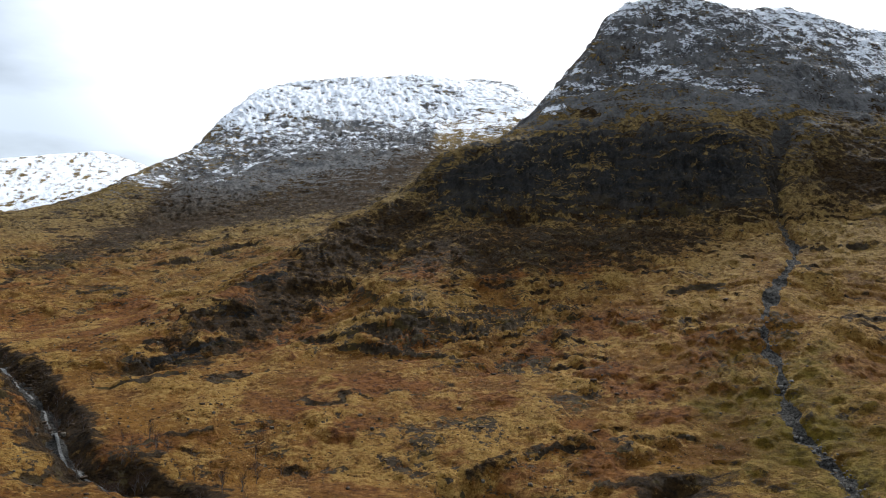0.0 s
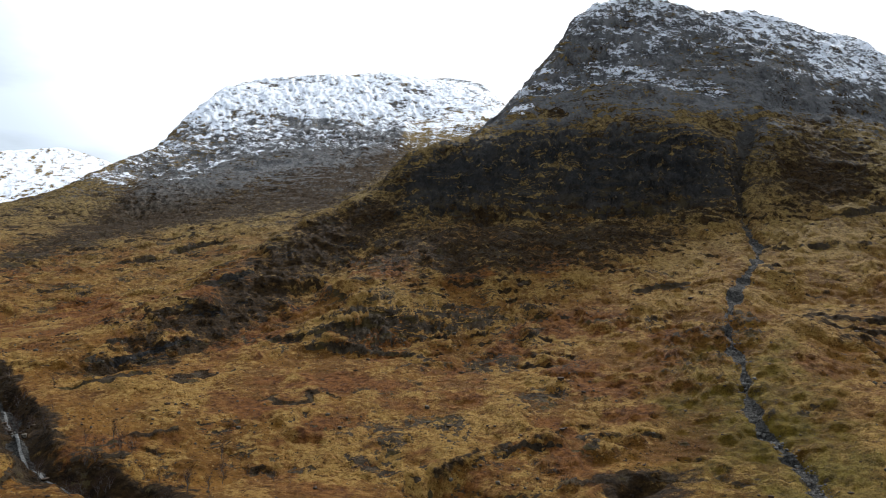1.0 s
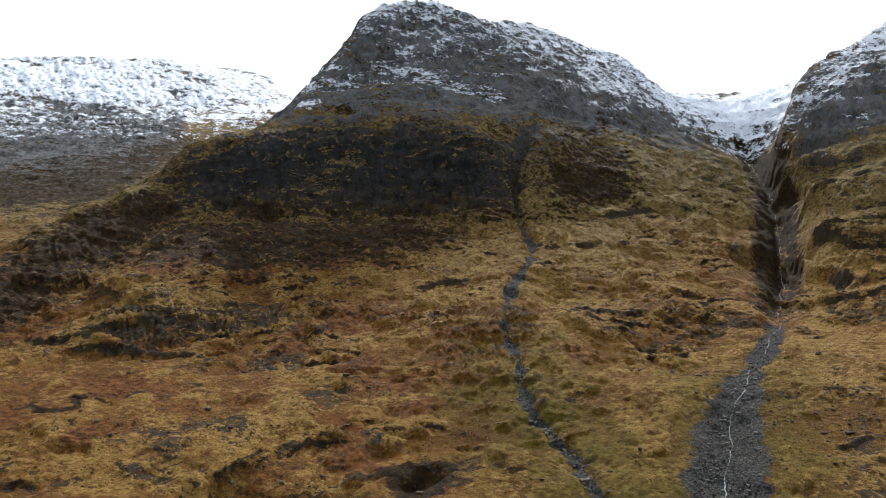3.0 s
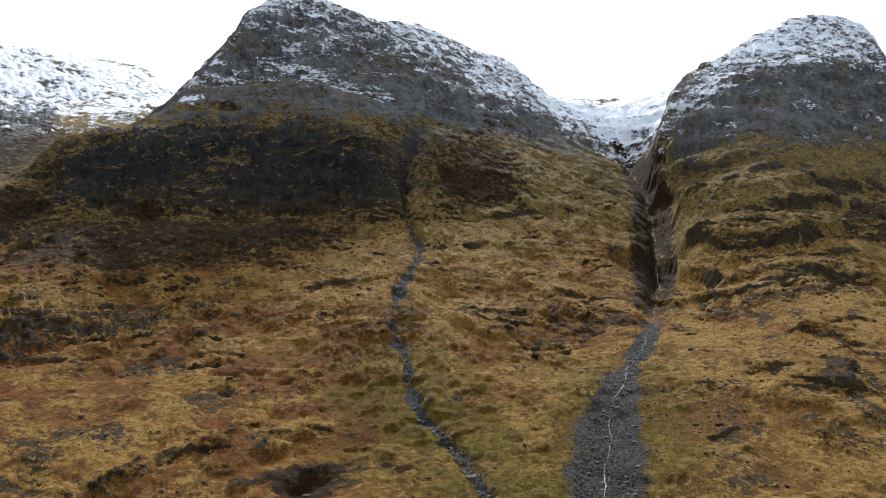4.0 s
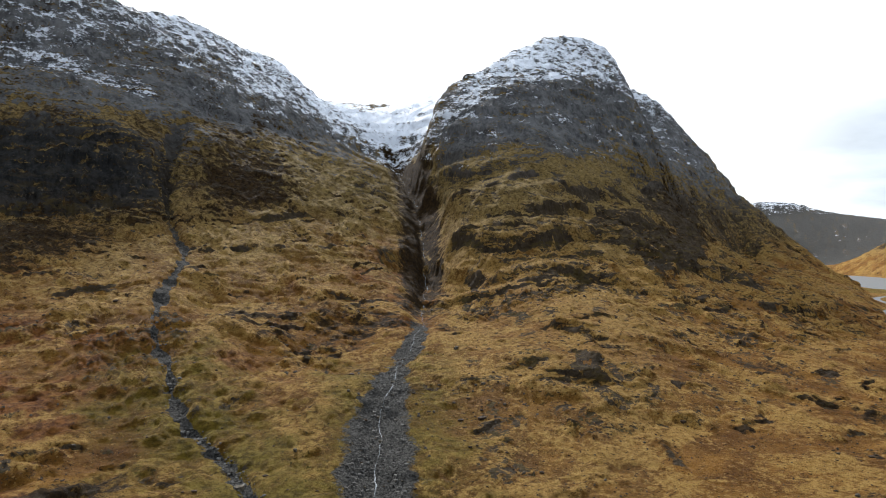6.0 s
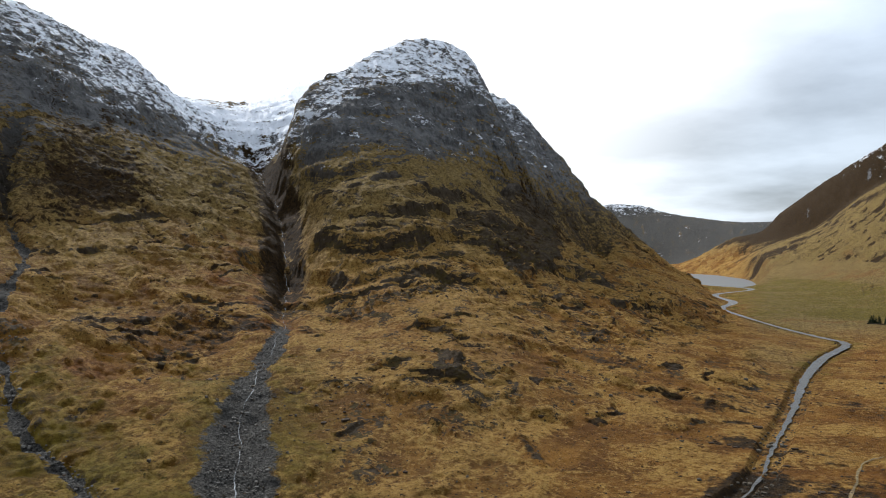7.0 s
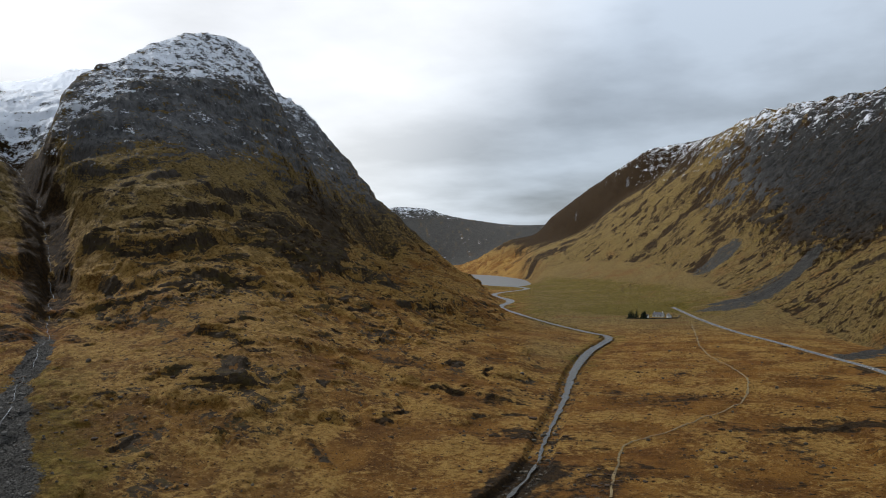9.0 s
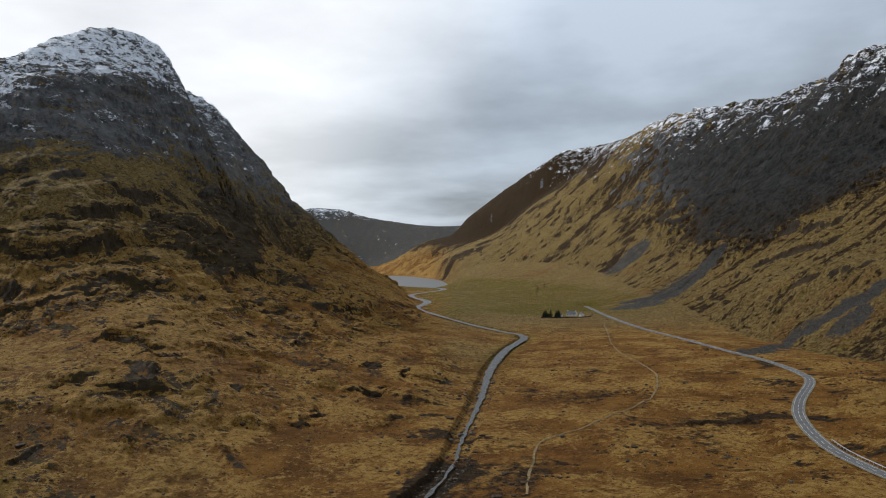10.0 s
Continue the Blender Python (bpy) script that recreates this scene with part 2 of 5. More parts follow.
STEEL = plain_material("galvanised_steel", (0.30, 0.31, 0.32), (0.5, 0.51, 0.52), 1.5, 0.45, 0.5)
STREAM = water_material("stream_water", 0.10, 0.4)
BURN = plain_material("white_water", (0.03, 0.03, 0.028), (0.34, 0.36, 0.37), 0.5, 0.8, 0.1)
LOCH_WATER = water_material("loch_water", 0.0, 0.05)
LINES = {
    "far_left_crest": [(-2113, 2535, 541.3), (-1948, 2663, 548.8), (-1691, 2834, 527), (-1492, 2943, 560.2), (-1254, 3052, 595.4), (-1095, 3007, 542.3), (-877, 2869, 439.1)],
    "far_left_foot": [(-1439, 1794, 255.7), (-1173, 1979, 246.1), (-823, 2040, 274.6)],
    "left_ridge_crest": [(-561, 670, 227.4), (-571, 775, 227), (-547, 923, 219.6), (-519, 1065, 247.5), (-485, 1214, 281.9), (-507, 1350, 326.5), (-464, 1578, 396.3), (-440, 1725, 484.1), (-418, 1894, 569.4), (-379, 2033, 613.3), (-255, 2135, 645.8), (-118, 2197, 663.9), (-32, 2250, 677.1), (27, 2300, 671.5), (135, 2346, 688.1), (218, 2340, 665.4), (277, 2334, 597.2), (408, 2264, 522.8)],
    "left_ridge_brow": [(-422, 1379, 309.8), (-361, 1536, 372.8), (-315, 1683, 434.1), (-212, 1767, 461.9), (-97, 1777, 455.5), (20, 1908, 492.7)],
    "left_ridge_snow_foot": [(-387, 1060, 218.7), (-303, 1179, 259.3), (-225, 1288, 302.7), (-130, 1369, 330.9), (-42, 1442, 361.3)],
    "left_ridge_mid": [(-386, 691, 171.8), (-332, 746, 180.4), (-281, 854, 206.7), (-228, 935, 225.9), (-142, 952, 234.6)],
    "left_ridge_low": [(-298, 541, 140.8), (-276, 584, 144.1), (-235, 640, 155.2), (-217, 704, 170.4), (-179, 796, 193.6)],
    "glen_stream_upper": [(-450, 600, 155.1), (-336, 562, 148.1), (-280, 487, 145.2), (-216, 406, 141.7), (-175, 361, 132.4)],
    "glen_stream": [(-175, 361, 132.4), (-152, 324, 127), (-132, 293, 123), (-105, 275, 116.6), (-87, 268, 111.6)],
    "hidden_stream": [(-194, 528, 143.4), (-171, 660, 166.8), (-121, 807, 203.6), (-55, 961, 243.4), (25, 1184, 286.2), (160, 1502, 350.8)],
    "left_bank": [(-291, 363, 164.4), (-241, 340, 153.4), (-203, 334, 146.3), (-176, 330, 141.1), (-161, 326, 135.5)],
    "left_bank_near": [(-197, 242, 138.4), (-166, 257, 126.2), (-140, 267, 125), (-120, 266, 119.5)],
    "spur_crest": [(2, 723, 279), (-21, 695, 247), (-56, 666, 228.1), (-94, 629, 209), (-116, 569, 186.7), (-130, 502, 169), (-150, 453, 151.5), (-166, 416, 141.9), (-171, 393, 137.5)],
    "spur_foot": [(-21, 645, 212.7), (-55, 559, 172.9), (-76, 501, 151.7), (-93, 456, 140.3), (-110, 437, 138.1), (-137, 414, 133.9), (-155, 382, 130.1)],
    "cliff_top": [(2, 723, 279), (21, 733, 284.9), (56, 741, 292.1), (85, 745, 297.4), (129, 743, 301.8), (176, 729, 304.6), (221, 713, 302.3), (255, 695, 285.5), (265, 684, 262.8)],
    "cliff_foot": [(-21, 645, 212.7), (4, 641, 214.3), (46, 644, 211.8), (89, 649, 218), (130, 642, 217.2), (170, 632, 216.4), (213, 627, 222.3), (249, 628, 233.1)],
    "ledge_front": [(61, 772, 300), (107, 792, 328.2), (156, 797, 342.4), (209, 793, 351.2), (250, 781, 342.9), (283, 765, 327.2), (311, 737, 307.6)],
    "ledge_back": [(116, 820, 339.7), (160, 821, 349.8), (216, 817, 360.5), (257, 805, 351.9), (293, 792, 337.6)],
    "peak_left_edge": [(72, 771, 299.7), (105, 805, 333.2), (133, 830, 362.9), (159, 859, 407.4), (174, 873, 426.2), (201, 884, 449.4)],
    "peak_crest": [(178, 889, 443), (201, 901, 460.2), (234, 910, 470), (267, 913, 471.5), (304, 925, 468), (352, 943, 462.6), (407, 993, 479.5), (478, 1047, 485.5), (549, 1087, 476.1), (607, 1112, 477.6), (615, 1077, 449.8), (607, 1017, 402), (590, 936, 340.1)],
    "right_shoulder_foot": [(590, 936, 340.1), (492, 840, 316.5), (427, 809, 325.2), (368, 793, 326.1), (338, 779, 325.7)],
    "right_shoulder_mid": [(317, 814, 371.6), (370, 837, 372.8), (443, 879, 378.4), (520, 926, 377.6)],
    "bowl_back": [(1398, 2541, 758.4), (1528, 2465, 728.1), (1622, 2404, 707.3), (1727, 2330, 724.6), (1815, 2262, 731.9), (1806, 2139, 767.5), (1870, 1947, 759.6)],
    "bowl_mid": [(1184, 1854, 546.1), (1209, 1717, 493.5), (1295, 1653, 498.8), (1410, 1688, 556)],
    "corrie_rim": [(599, 944, 340.9), (676, 973, 327.2), (743, 993, 319.1), (734, 930, 320.8), (681, 830, 317.5)],
    "main_gully": [(743, 993, 319.1), (641, 833, 271.4), (589, 747, 250.9), (500, 624, 201.5), (429, 531, 163.9), (320, 401, 146.7), (280, 359, 142.5), (250, 333, 138.1), (211, 289, 128.7), (180, 251, 116.5), (160, 224, 108.8)],
    "gully_left_bank": [(545, 806, 288.6), (508, 711, 255), (456, 606, 211), (405, 532, 177.6), (327, 435, 154.7), (291, 415, 150.3), (224, 346, 135.7)],
    "gully_right_bank": [(583, 706, 257.5), (495, 596, 201.1), (426, 507, 164.7), (351, 415, 147.8), (298, 357, 141.7)],
    "apron_left": [(263, 607, 208.6), (328, 621, 223.8), (396, 637, 231)],
    "apron_low": [(207, 470, 163.5), (253, 481, 169), (309, 491, 167.6)],
    "knoll_top": [(194, 412, 154.3), (234, 436, 164.3), (262, 434, 161.9), (287, 425, 156.6)],
    "knoll_hollow": [(173, 350, 133.3), (199, 355, 136.3), (220, 360, 140), (201, 310, 131.6)],
    "left_gully": [(313, 736, 316.7), (286, 702, 282.1), (267, 672, 253.6), (248, 621, 217.7), (233, 552, 188.9), (185, 472, 167.3), (163, 425, 154.6), (149, 372, 137.4), (135, 326, 125), (134, 283, 115.3), (128, 247, 106.7)],
    "bench": [(130, 496, 169.2), (152, 490, 165.7), (180, 513, 176.6)],
    "moor_edge": [(-159, 385, 135.5), (-120, 404, 136.8), (-62, 410, 134.4), (-26, 411, 136.2), (6, 412, 135.1), (34, 402, 131.4), (66, 407, 135), (103, 424, 144.4), (136, 435, 149.8), (165, 447, 159)],
    "outcrop_top": [(-46, 475, 152.7), (-25, 491, 165.2), (1, 492, 159.9), (28, 482, 153.6), (60, 488, 157.2), (86, 487, 158.3)],
    "outcrop_foot": [(-40, 449, 143.1), (-14, 436, 136.8), (15, 450, 144.5), (50, 453, 146.2), (87, 457, 150.9)],
    "bench_back": [(-43, 523, 175.7), (8, 525, 174.9), (58, 519, 172.6), (109, 537, 180.3), (154, 541, 183.5)],
    "moor_mid": [(-119, 315, 123.3), (-64, 339, 126.4), (-17, 342, 123), (28, 344, 123), (72, 337, 122), (105, 331, 123.6)],
    "moor_low": [(-95, 279, 113.2), (-45, 291, 113.2), (-4, 296, 112.2), (35, 297, 111.8), (64, 292, 111.1), (93, 289, 111.7)],
    "dark_gully": [(108, 302, 115.8), (89, 288, 110.3), (72, 279, 105.1)],
    "river_upper": [(7, 285, 103.9), (50, 263, 106.5), (82, 245, 106.7), (115, 235, 105.4), (145, 218, 104.4), (178, 203, 104.4), (198, 172, 106), (225, 150, 102.5)],
    "wpeak_crest": [(609, 745, 303), (631, 770, 342.2), (682, 800, 396.4), (746, 817, 425.3), (810, 834, 455.8), (885, 856, 491.1), (950, 874, 519.3), (1016, 888, 535.7), (1074, 877, 531.3)],
    "wpeak_edge": [(1074, 877, 531.3), (1067, 842, 494.6), (1039, 796, 439.3), (1024, 757, 389.9), (1013, 724, 346)],
    "wpeak_mid": [(609, 716, 336.7), (643, 701, 347.4), (703, 721, 386.3), (793, 725, 406.3), (894, 747, 421.3), (978, 764, 426.8)],
    "wcliff_foot": [(563, 690, 284.4), (572, 638, 280.4), (612, 616, 294.2), (657, 597, 288), (704, 600, 285.4), (823, 641, 305.5), (988, 706, 340.6)],
    "wshoulder": [(1344, 1028, 525.1), (1402, 1012, 491.3), (1443, 997, 465.9), (1464, 981, 419.6), (1509, 945, 373.5), (1539, 934, 315.2), (1596, 936, 281.3), (1706, 945, 227.6), (1850, 950, 174.7), (2000, 964, 136.9), (2124, 958, 103.7)],
    "wledge_up": [(508, 596, 249.3), (527, 545, 246.9), (600, 545, 255.5), (727, 581, 270.2), (850, 603, 265.2)],
    "wledge_mid_top": [(452, 538, 205.7), (468, 496, 209.6), (517, 483, 212.3), (570, 486, 206), (716, 536, 220.2), (850, 555, 217.1)],
    "wledge_mid_foot": [(418, 492, 174.3), (449, 464, 187.1), (489, 446, 182.5), (571, 469, 191.2)],
    "wband_top": [(373, 445, 158.5), (386, 421, 159), (403, 392, 157.7), (494, 417, 165.8)],
    "wband_foot": [(334, 401, 144.3), (343, 374, 142.3), (383, 368, 149), (465, 388, 149.5)],
    "wslope_low": [(252, 313, 134.8), (266, 294, 130.4), (302, 294, 132.4), (353, 302, 130), (383, 287, 128.8)],
    "wmoor_low": [(188, 230, 113.4), (213, 219, 113.4), (251, 213, 112.7), (301, 209, 109.8), (321, 174, 110.5)],
    "wflank_up": [(1062, 759, 316.7), (1206, 793, 300.7), (1279, 783, 254.5)],
    "wflank_mid": [(779, 587, 219.7), (905, 629, 208.6), (1102, 689, 194.1), (1345, 769, 163.6)],
    "wflank_low": [(573, 444, 154.1), (757, 506, 144.6), (931, 548, 135.9), (1200, 618, 117.8), (1409, 647, 102.1)],
    "wfoot": [(393, 282, 133.7), (449, 281, 128.2), (519, 280, 125.3), (627, 288, 119.2), (894, 350, 110.8), (1073, 414, 110.1), (1479, 611, 109.9), (1965, 872, 101.9)],
    "river": [(241, 108, 106), (271, 106, 106), (310, 111, 106), (358, 123, 106), (458, 146, 105.7), (569, 174, 105.5), (685, 196, 105.3), (802, 210, 105), (856, 250, 104.8), (939, 314, 104.5), (1079, 409, 104), (1209, 488, 103.6), (1367, 532, 103.3), (1581, 651, 103), (1835, 672, 102.6), (2016, 821, 102.3), (2209, 967, 102)],
    "loch_near": [(2324, 1108, 101), (2209, 967, 102), (2424, 888, 102)],
    "loch_far": [(3242, 1607, 102), (2895, 1266, 102), (2688, 1013, 102)],
    "plain_mid": [(1241, 388, 105), (1559, 378, 105), (1452, 254, 106)],
    "plain_far": [(2110, 733, 103), (1910, 568, 103), (1778, 455, 104)],
    "plain_near": [(467, 132, 108), (515, 109, 108), (566, 63, 109), (620, 28, 110)],
    "near_moor": [(303, 87, 105.1), (327, 71, 106.6), (363, 41, 109.2), (395, 5, 108.3), (334, -21, 107.4)],
    "road_a": [(1237, 229, 106), (1024, 159, 107), (872, 102, 108), (783, 61, 109), (682, 17, 110), (614, -13, 111), (555, -29, 112), (522, -32, 112), (457, -23, 112), (410, -21, 112), (359, -27, 112), (321, -38, 113), (294, -52, 113), (272, -62, 114), (259, -74, 115)],
    "right_foot": [(2244, 698, 106.6), (2083, 532, 104.9), (1909, 397, 105.2), (1601, 248, 104.8), (1243, 136, 105.8), (1028, 59, 102.4), (860, -7, 101.3), (718, -56, 104.2), (589, -116, 110.9), (498, -150, 116)],
    "right_crest": [(3477, 1766, 98.4), (3432, 1633, 119.2), (3391, 1480, 163.2), (3308, 1144, 300.5), (3218, 932, 426.2), (3105, 773, 497.6), (2985, 626, 556.6), (2914, 456, 562.7), (2477, 339, 515.5), (2243, 179, 540.7), (2000, 28, 515.2), (1849, -74, 502.2), (1746, -119, 506.3), (1714, -143, 485.7), (1641, -175, 532.8), (1534, -221, 518.4), (1418, -303, 523.4), (1206, -329, 486.5), (1091, -364, 462.5)],
    "right_spur": [(2477, 339, 515.5), (2419, 391, 419.6), (2494, 533, 348.6), (2516, 657, 285.5), (2531, 785, 210.5), (2583, 944, 153), (2611, 1142, 112.5)],
    "right_hollow": [(2860, 482, 490.9), (2921, 684, 388), (2967, 899, 244.5), (3031, 1173, 142.7)],
    "right_face": [(1939, 210, 331.3), (1718, 74, 322.3), (1550, -35, 335.6), (1414, -130, 347.4), (1227, -240, 352.3)],
    "right_slope": [(2105, 436, 181.6), (1638, 198, 181.2), (1448, 81, 190), (1250, 4, 188.9), (1148, -65, 216.8), (1140, -148, 265.7), (1080, -206, 282.8)],
    "right_gully": [(1560, 16, 288.4), (1380, 14, 224.2), (1249, 46, 165.5), (1176, 97, 137.1), (1190, 153, 113.3)],
    "right_low": [(1000, 11, 138.1), (929, -53, 164.7), (823, -106, 171.8), (767, -144, 177)],
    "far_hill_crest": [(3788, 2429, 288.4), (3873, 2292, 410), (3977, 2212, 447.2), (4089, 2106, 442.2), (4201, 1995, 390.5), (4308, 1879, 365.4), (4432, 1710, 335.8), (4489, 1553, 340), (4515, 1305, 349.5)],
    "far_hill_foot": [(3198, 1860, 146.2), (3220, 1609, 124.1), (3345, 1462, 139.3), (3570, 1302, 184.4)],
    "peak_back_foot": [(72, 960, 286.6), (115, 1011, 298.2), (148, 1029, 306.8), (175, 1048, 315.8), (196, 1067, 325.2), (253, 1214, 368.4)],
    "wpeak_back": [(1520, 1101, 334.7), (1602, 1099, 326.4), (1677, 1088, 303.2)],
    "wdark_top": [(632, 522, 226.1), (722, 551, 235.9), (928, 663, 277.9), (1121, 748, 275.5), (1149, 718, 212.3)],
    "wdark_foot": [(569, 476, 198), (563, 436, 178.5), (563, 403, 164.8), (617, 412, 167.8), (726, 458, 181.4)],
    "track": [(274, 72, 106), (314, 80, 107), (352, 86, 107), (386, 72, 108), (440, 55, 108), (488, 50, 109), (566, 61, 109), (660, 95, 109), (762, 119, 108), (945, 154, 107)],
    "right_crag_top": [(2477, 339, 515.5), (2243, 179, 540.7), (2000, 28, 515.2), (1849, -74, 502.2), (1746, -119, 506.3), (1714, -143, 485.7), (1641, -175, 532.8), (1534, -221, 518.4), (1418, -303, 523.4), (1206, -329, 486.5)],
    "left_ridge_back": [(-922, 1196, 186.7), (-805, 1357, 183.7), (-721, 1478, 197.4), (-642, 1588, 212.4), (-631, 1919, 227.6)],
    "right_dark_foot": [(2197, 311, 382), (1823, 197, 275.2), (1424, 61, 198.9), (1175, 4, 177.7), (1168, -66, 220.9), (1142, -130, 255.1), (1082, -207, 286.5), (928, -281, 280.9)],
    "right_back_top": [(3391, 1480, 163.2), (3308, 1144, 300.5), (3218, 932, 426.2), (3105, 773, 497.6), (2985, 626, 556.6), (2914, 456, 562.7), (2477, 339, 515.5)],
    "scarp_a": [(74, 320, 118.2), (86, 314, 117.5)],
    "scarp_b": [(10, 296, 111.5), (28, 310, 114.7), (40, 315, 116.2), (55, 318, 117.4)],
    "scarp_c": [(53, 283, 108.7), (73, 287, 109.3), (91, 288, 110.5)],
    "scarp_d": [(-105, 314, 122.4), (-91, 321, 123.2)],
    "scarp_e": [(-44, 446, 142.3), (-25, 431, 138), (-4, 425, 137)],
    "scarp_f": [(52, 481, 154.7), (76, 474, 154.3), (92, 494, 163.1)],
    "scarp_g": [(362, 328, 137), (360, 304, 130.8), (310, 255, 122.4)],
    "scarp_h": [(261, 228, 115.4), (259, 217, 113)],
    "scarp_i": [(279, 198, 110.2), (262, 174, 108.2)],
    "scarp_j": [(364, 323, 135.6), (347, 289, 128.8), (310, 255, 122.2)],
    "scarp_k": [(133, 496, 168.4), (163, 483, 166.4)],
    "scarp_l": [(348, 415, 148), (353, 385, 145.4), (388, 377, 150)],
    "scarp_m": [(397, 26, 108.8), (408, 2, 109.7)],
    "rim_a": [(374, 459, 153.0), (380, 436, 157.5), (394, 411, 159.4), (423, 410, 162.7)],
    "rim_b": [(430, 409, 163.6), (466, 414, 168.6), (484, 404, 159.2)],
    "rim_c": [(471, 557, 192.1), (456, 490, 195.0), (488, 469, 198.4), (532, 471, 200.8)],
    "rim_d": [(462, 516, 208.9), (482, 503, 212.7), (503, 492, 211.8)],
    "rim_f": [(541, 512, 226.8), (561, 515, 230.5), (593, 519, 229.2)],
    "rim_g": [(618, 536, 244.7), (663, 551, 249.6), (706, 556, 248.7)],
    "rim_h": [(520, 579, 247.2), (571, 579, 261.4), (626, 577, 271.9)],
    "rim_w": [(358, 329, 137.1), (361, 317, 137.2), (358, 301, 132.8)],
    "rim_v": [(334, 279, 130.4), (321, 264, 126.2), (304, 249, 122.8)],
    "rim_q": [(296, 263, 125.2), (302, 251, 123.2)],
    "rim_j": [(-30, 463, 154.2), (-14, 472, 156.9), (4, 464, 151.2)],
    "rim_k": [(-45, 440, 145.7), (-24, 432, 141.9), (-1, 425, 139.9)],
    "rim_l": [(45, 463, 151.9), (61, 467, 154.6), (80, 464, 155.2)],
    "rim_m": [(134, 490, 167.6), (153, 499, 170.4), (171, 495, 171.9)],
    "rim_n": [(73, 318, 120.0), (89, 321, 120.6)],
    "rim_o": [(-148, 416, 138.3), (-132, 438, 144.6), (-120, 450, 146.6)],
    "rim_p": [(-251, 764, 185.6), (-220, 806, 198.2), (-189, 832, 204.9)],
    "rim_u": [(-123, 524, 173.3), (-106, 551, 180.5)],
    "rim_x": [(-147, 376, 134.3), (-131, 397, 136.1)],
    "rim_y": [(30, 309, 115.2), (41, 314, 118.1), (53, 314, 120.0)],
    "rim_z": [(324, 605, 215.9), (368, 627, 224.8)],
    "rim_aa": [(255, 556, 191.7), (282, 557, 193.6)],
    "rim_ab": [(264, 458, 164.3), (297, 455, 161.6)],
    "rim_ac": [(1095, -3, 164.6), (1059, -45, 184.8), (1003, -82, 198.8)],
    "rim_ad": [(925, -27, 145.4), (897, -64, 163.3), (849, -94, 171.9)],
    "rim_ag": [(1172, -49, 218.7), (1064, -94, 221.3)],
    "wrib": [(936, 671, 302.8), (958, 664, 259.3), (701, 518, 217.5), (567, 463, 186.0), (483, 406, 159.3), (389, 324, 137.8), (308, 253, 124.4), (267, 214, 113.0)],
    "side_hollow": [(230, 447, 165), (239, 409, 153), (236, 369, 144)],
}


# ---- the land: ridge, ledge and stream lines joined by a smooth sheet ----
TAU = 2 * math.pi


GRAD = np.arange(256) * (TAU / 256)
GRAD_X, GRAD_Y = np.cos(GRAD).astype(np.float32), np.sin(GRAD).astype(np.float32)


def perlin(x, y, seed=0):
    """Gradient noise in -1..1 on arrays."""
    fx0, fy0 = np.floor(x), np.floor(y)
    fx, fy = (x - fx0).astype(np.float32), (y - fy0).astype(np.float32)
    hx = fx0.astype(np.int32).astype(np.uint32) * np.uint32(374761393) + np.uint32(seed * 974634777 & 0xFFFFFFFF)
    hy = fy0.astype(np.int32).astype(np.uint32) * np.uint32(668265263)
    u, v = fx * fx * fx * (fx * (fx * 6 - 15) + 10), fy * fy * fy * (fy * (fy * 6 - 15) + 10)

    def corner(i, j):
        h = hx + hy + np.uint32((i * 374761393 + j * 668265263) & 0xFFFFFFFF)
        h = (h ^ (h >> np.uint32(13))) * np.uint32(1274126177)
        g = (h ^ (h >> np.uint32(16))) >> np.uint32(7) & np.uint32(255)
        return GRAD_X[g] * (fx - i) + GRAD_Y[g] * (fy - j)
    a, b = corner(0, 0), corner(0, 1)
    a += (corner(1, 0) - a) * u
    b += (corner(1, 1) - b) * u
    return (a + (b - a) * v) * np.float32(1.5)


def fbm(x, y, size, octaves, gain=0.5, seed=0, ridged=False):
    total, amp, norm = np.zeros(np.shape(x), np.float32), np.float32(1.0), 0.0
    for k in range(octaves):
        n = perlin(x * 2**k / size, y * 2**k / size, seed + k)
        total += amp * (1 - 2 * np.abs(n) if ridged else n)
        norm += amp
        amp = np.float32(amp * gain)
    return total / norm


def spread(line, step):
    """Points along a polyline at about that spacing."""
    p = np.array(line, float)
    out = [p[:1]]
    for a, b in zip(p[:-1], p[1:]):
        n = max(2, int(np.hypot(*(b - a)[:2]) / step))
        out.append(a + (b - a) * np.linspace(0, 1, n + 1)[1:, None])
    return np.concatenate(out)


def smooth_line(line, n=6):
    """A Catmull-Rom curve through the points."""
    p = np.array(line, float)
    q = np.concatenate([[2 * p[0] - p[1]], p, [2 * p[-1] - p[-2]]])
    out = []
    for i in range(1, len(q) - 2):
        for t in np.arange(n) / n:
            a, b, c, d = q[i - 1:i + 3]
            out.append(0.5 * (2 * b + (c - a) * t + (2 * a - 5 * b + 4 * c - d) * t**2 + (3 * b - a - 3 * c + d) * t**3))
    out.append(p[-1])
    return np.array(out)


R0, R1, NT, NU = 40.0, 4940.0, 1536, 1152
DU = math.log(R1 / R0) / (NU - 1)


SCARPS = tuple(n for n in LINES if n.startswith("scarp"))
RIMS = tuple(n for n in LINES if n.startswith("rim_"))
EDGES_ONLY = ("wdark_top", "wdark_foot", "track", "right_crag_top", "right_dark_foot", "right_back_top", "wflank_low", "wrib", "side_hollow", *SCARPS, *RIMS)  # outlines that do not shape the sheet


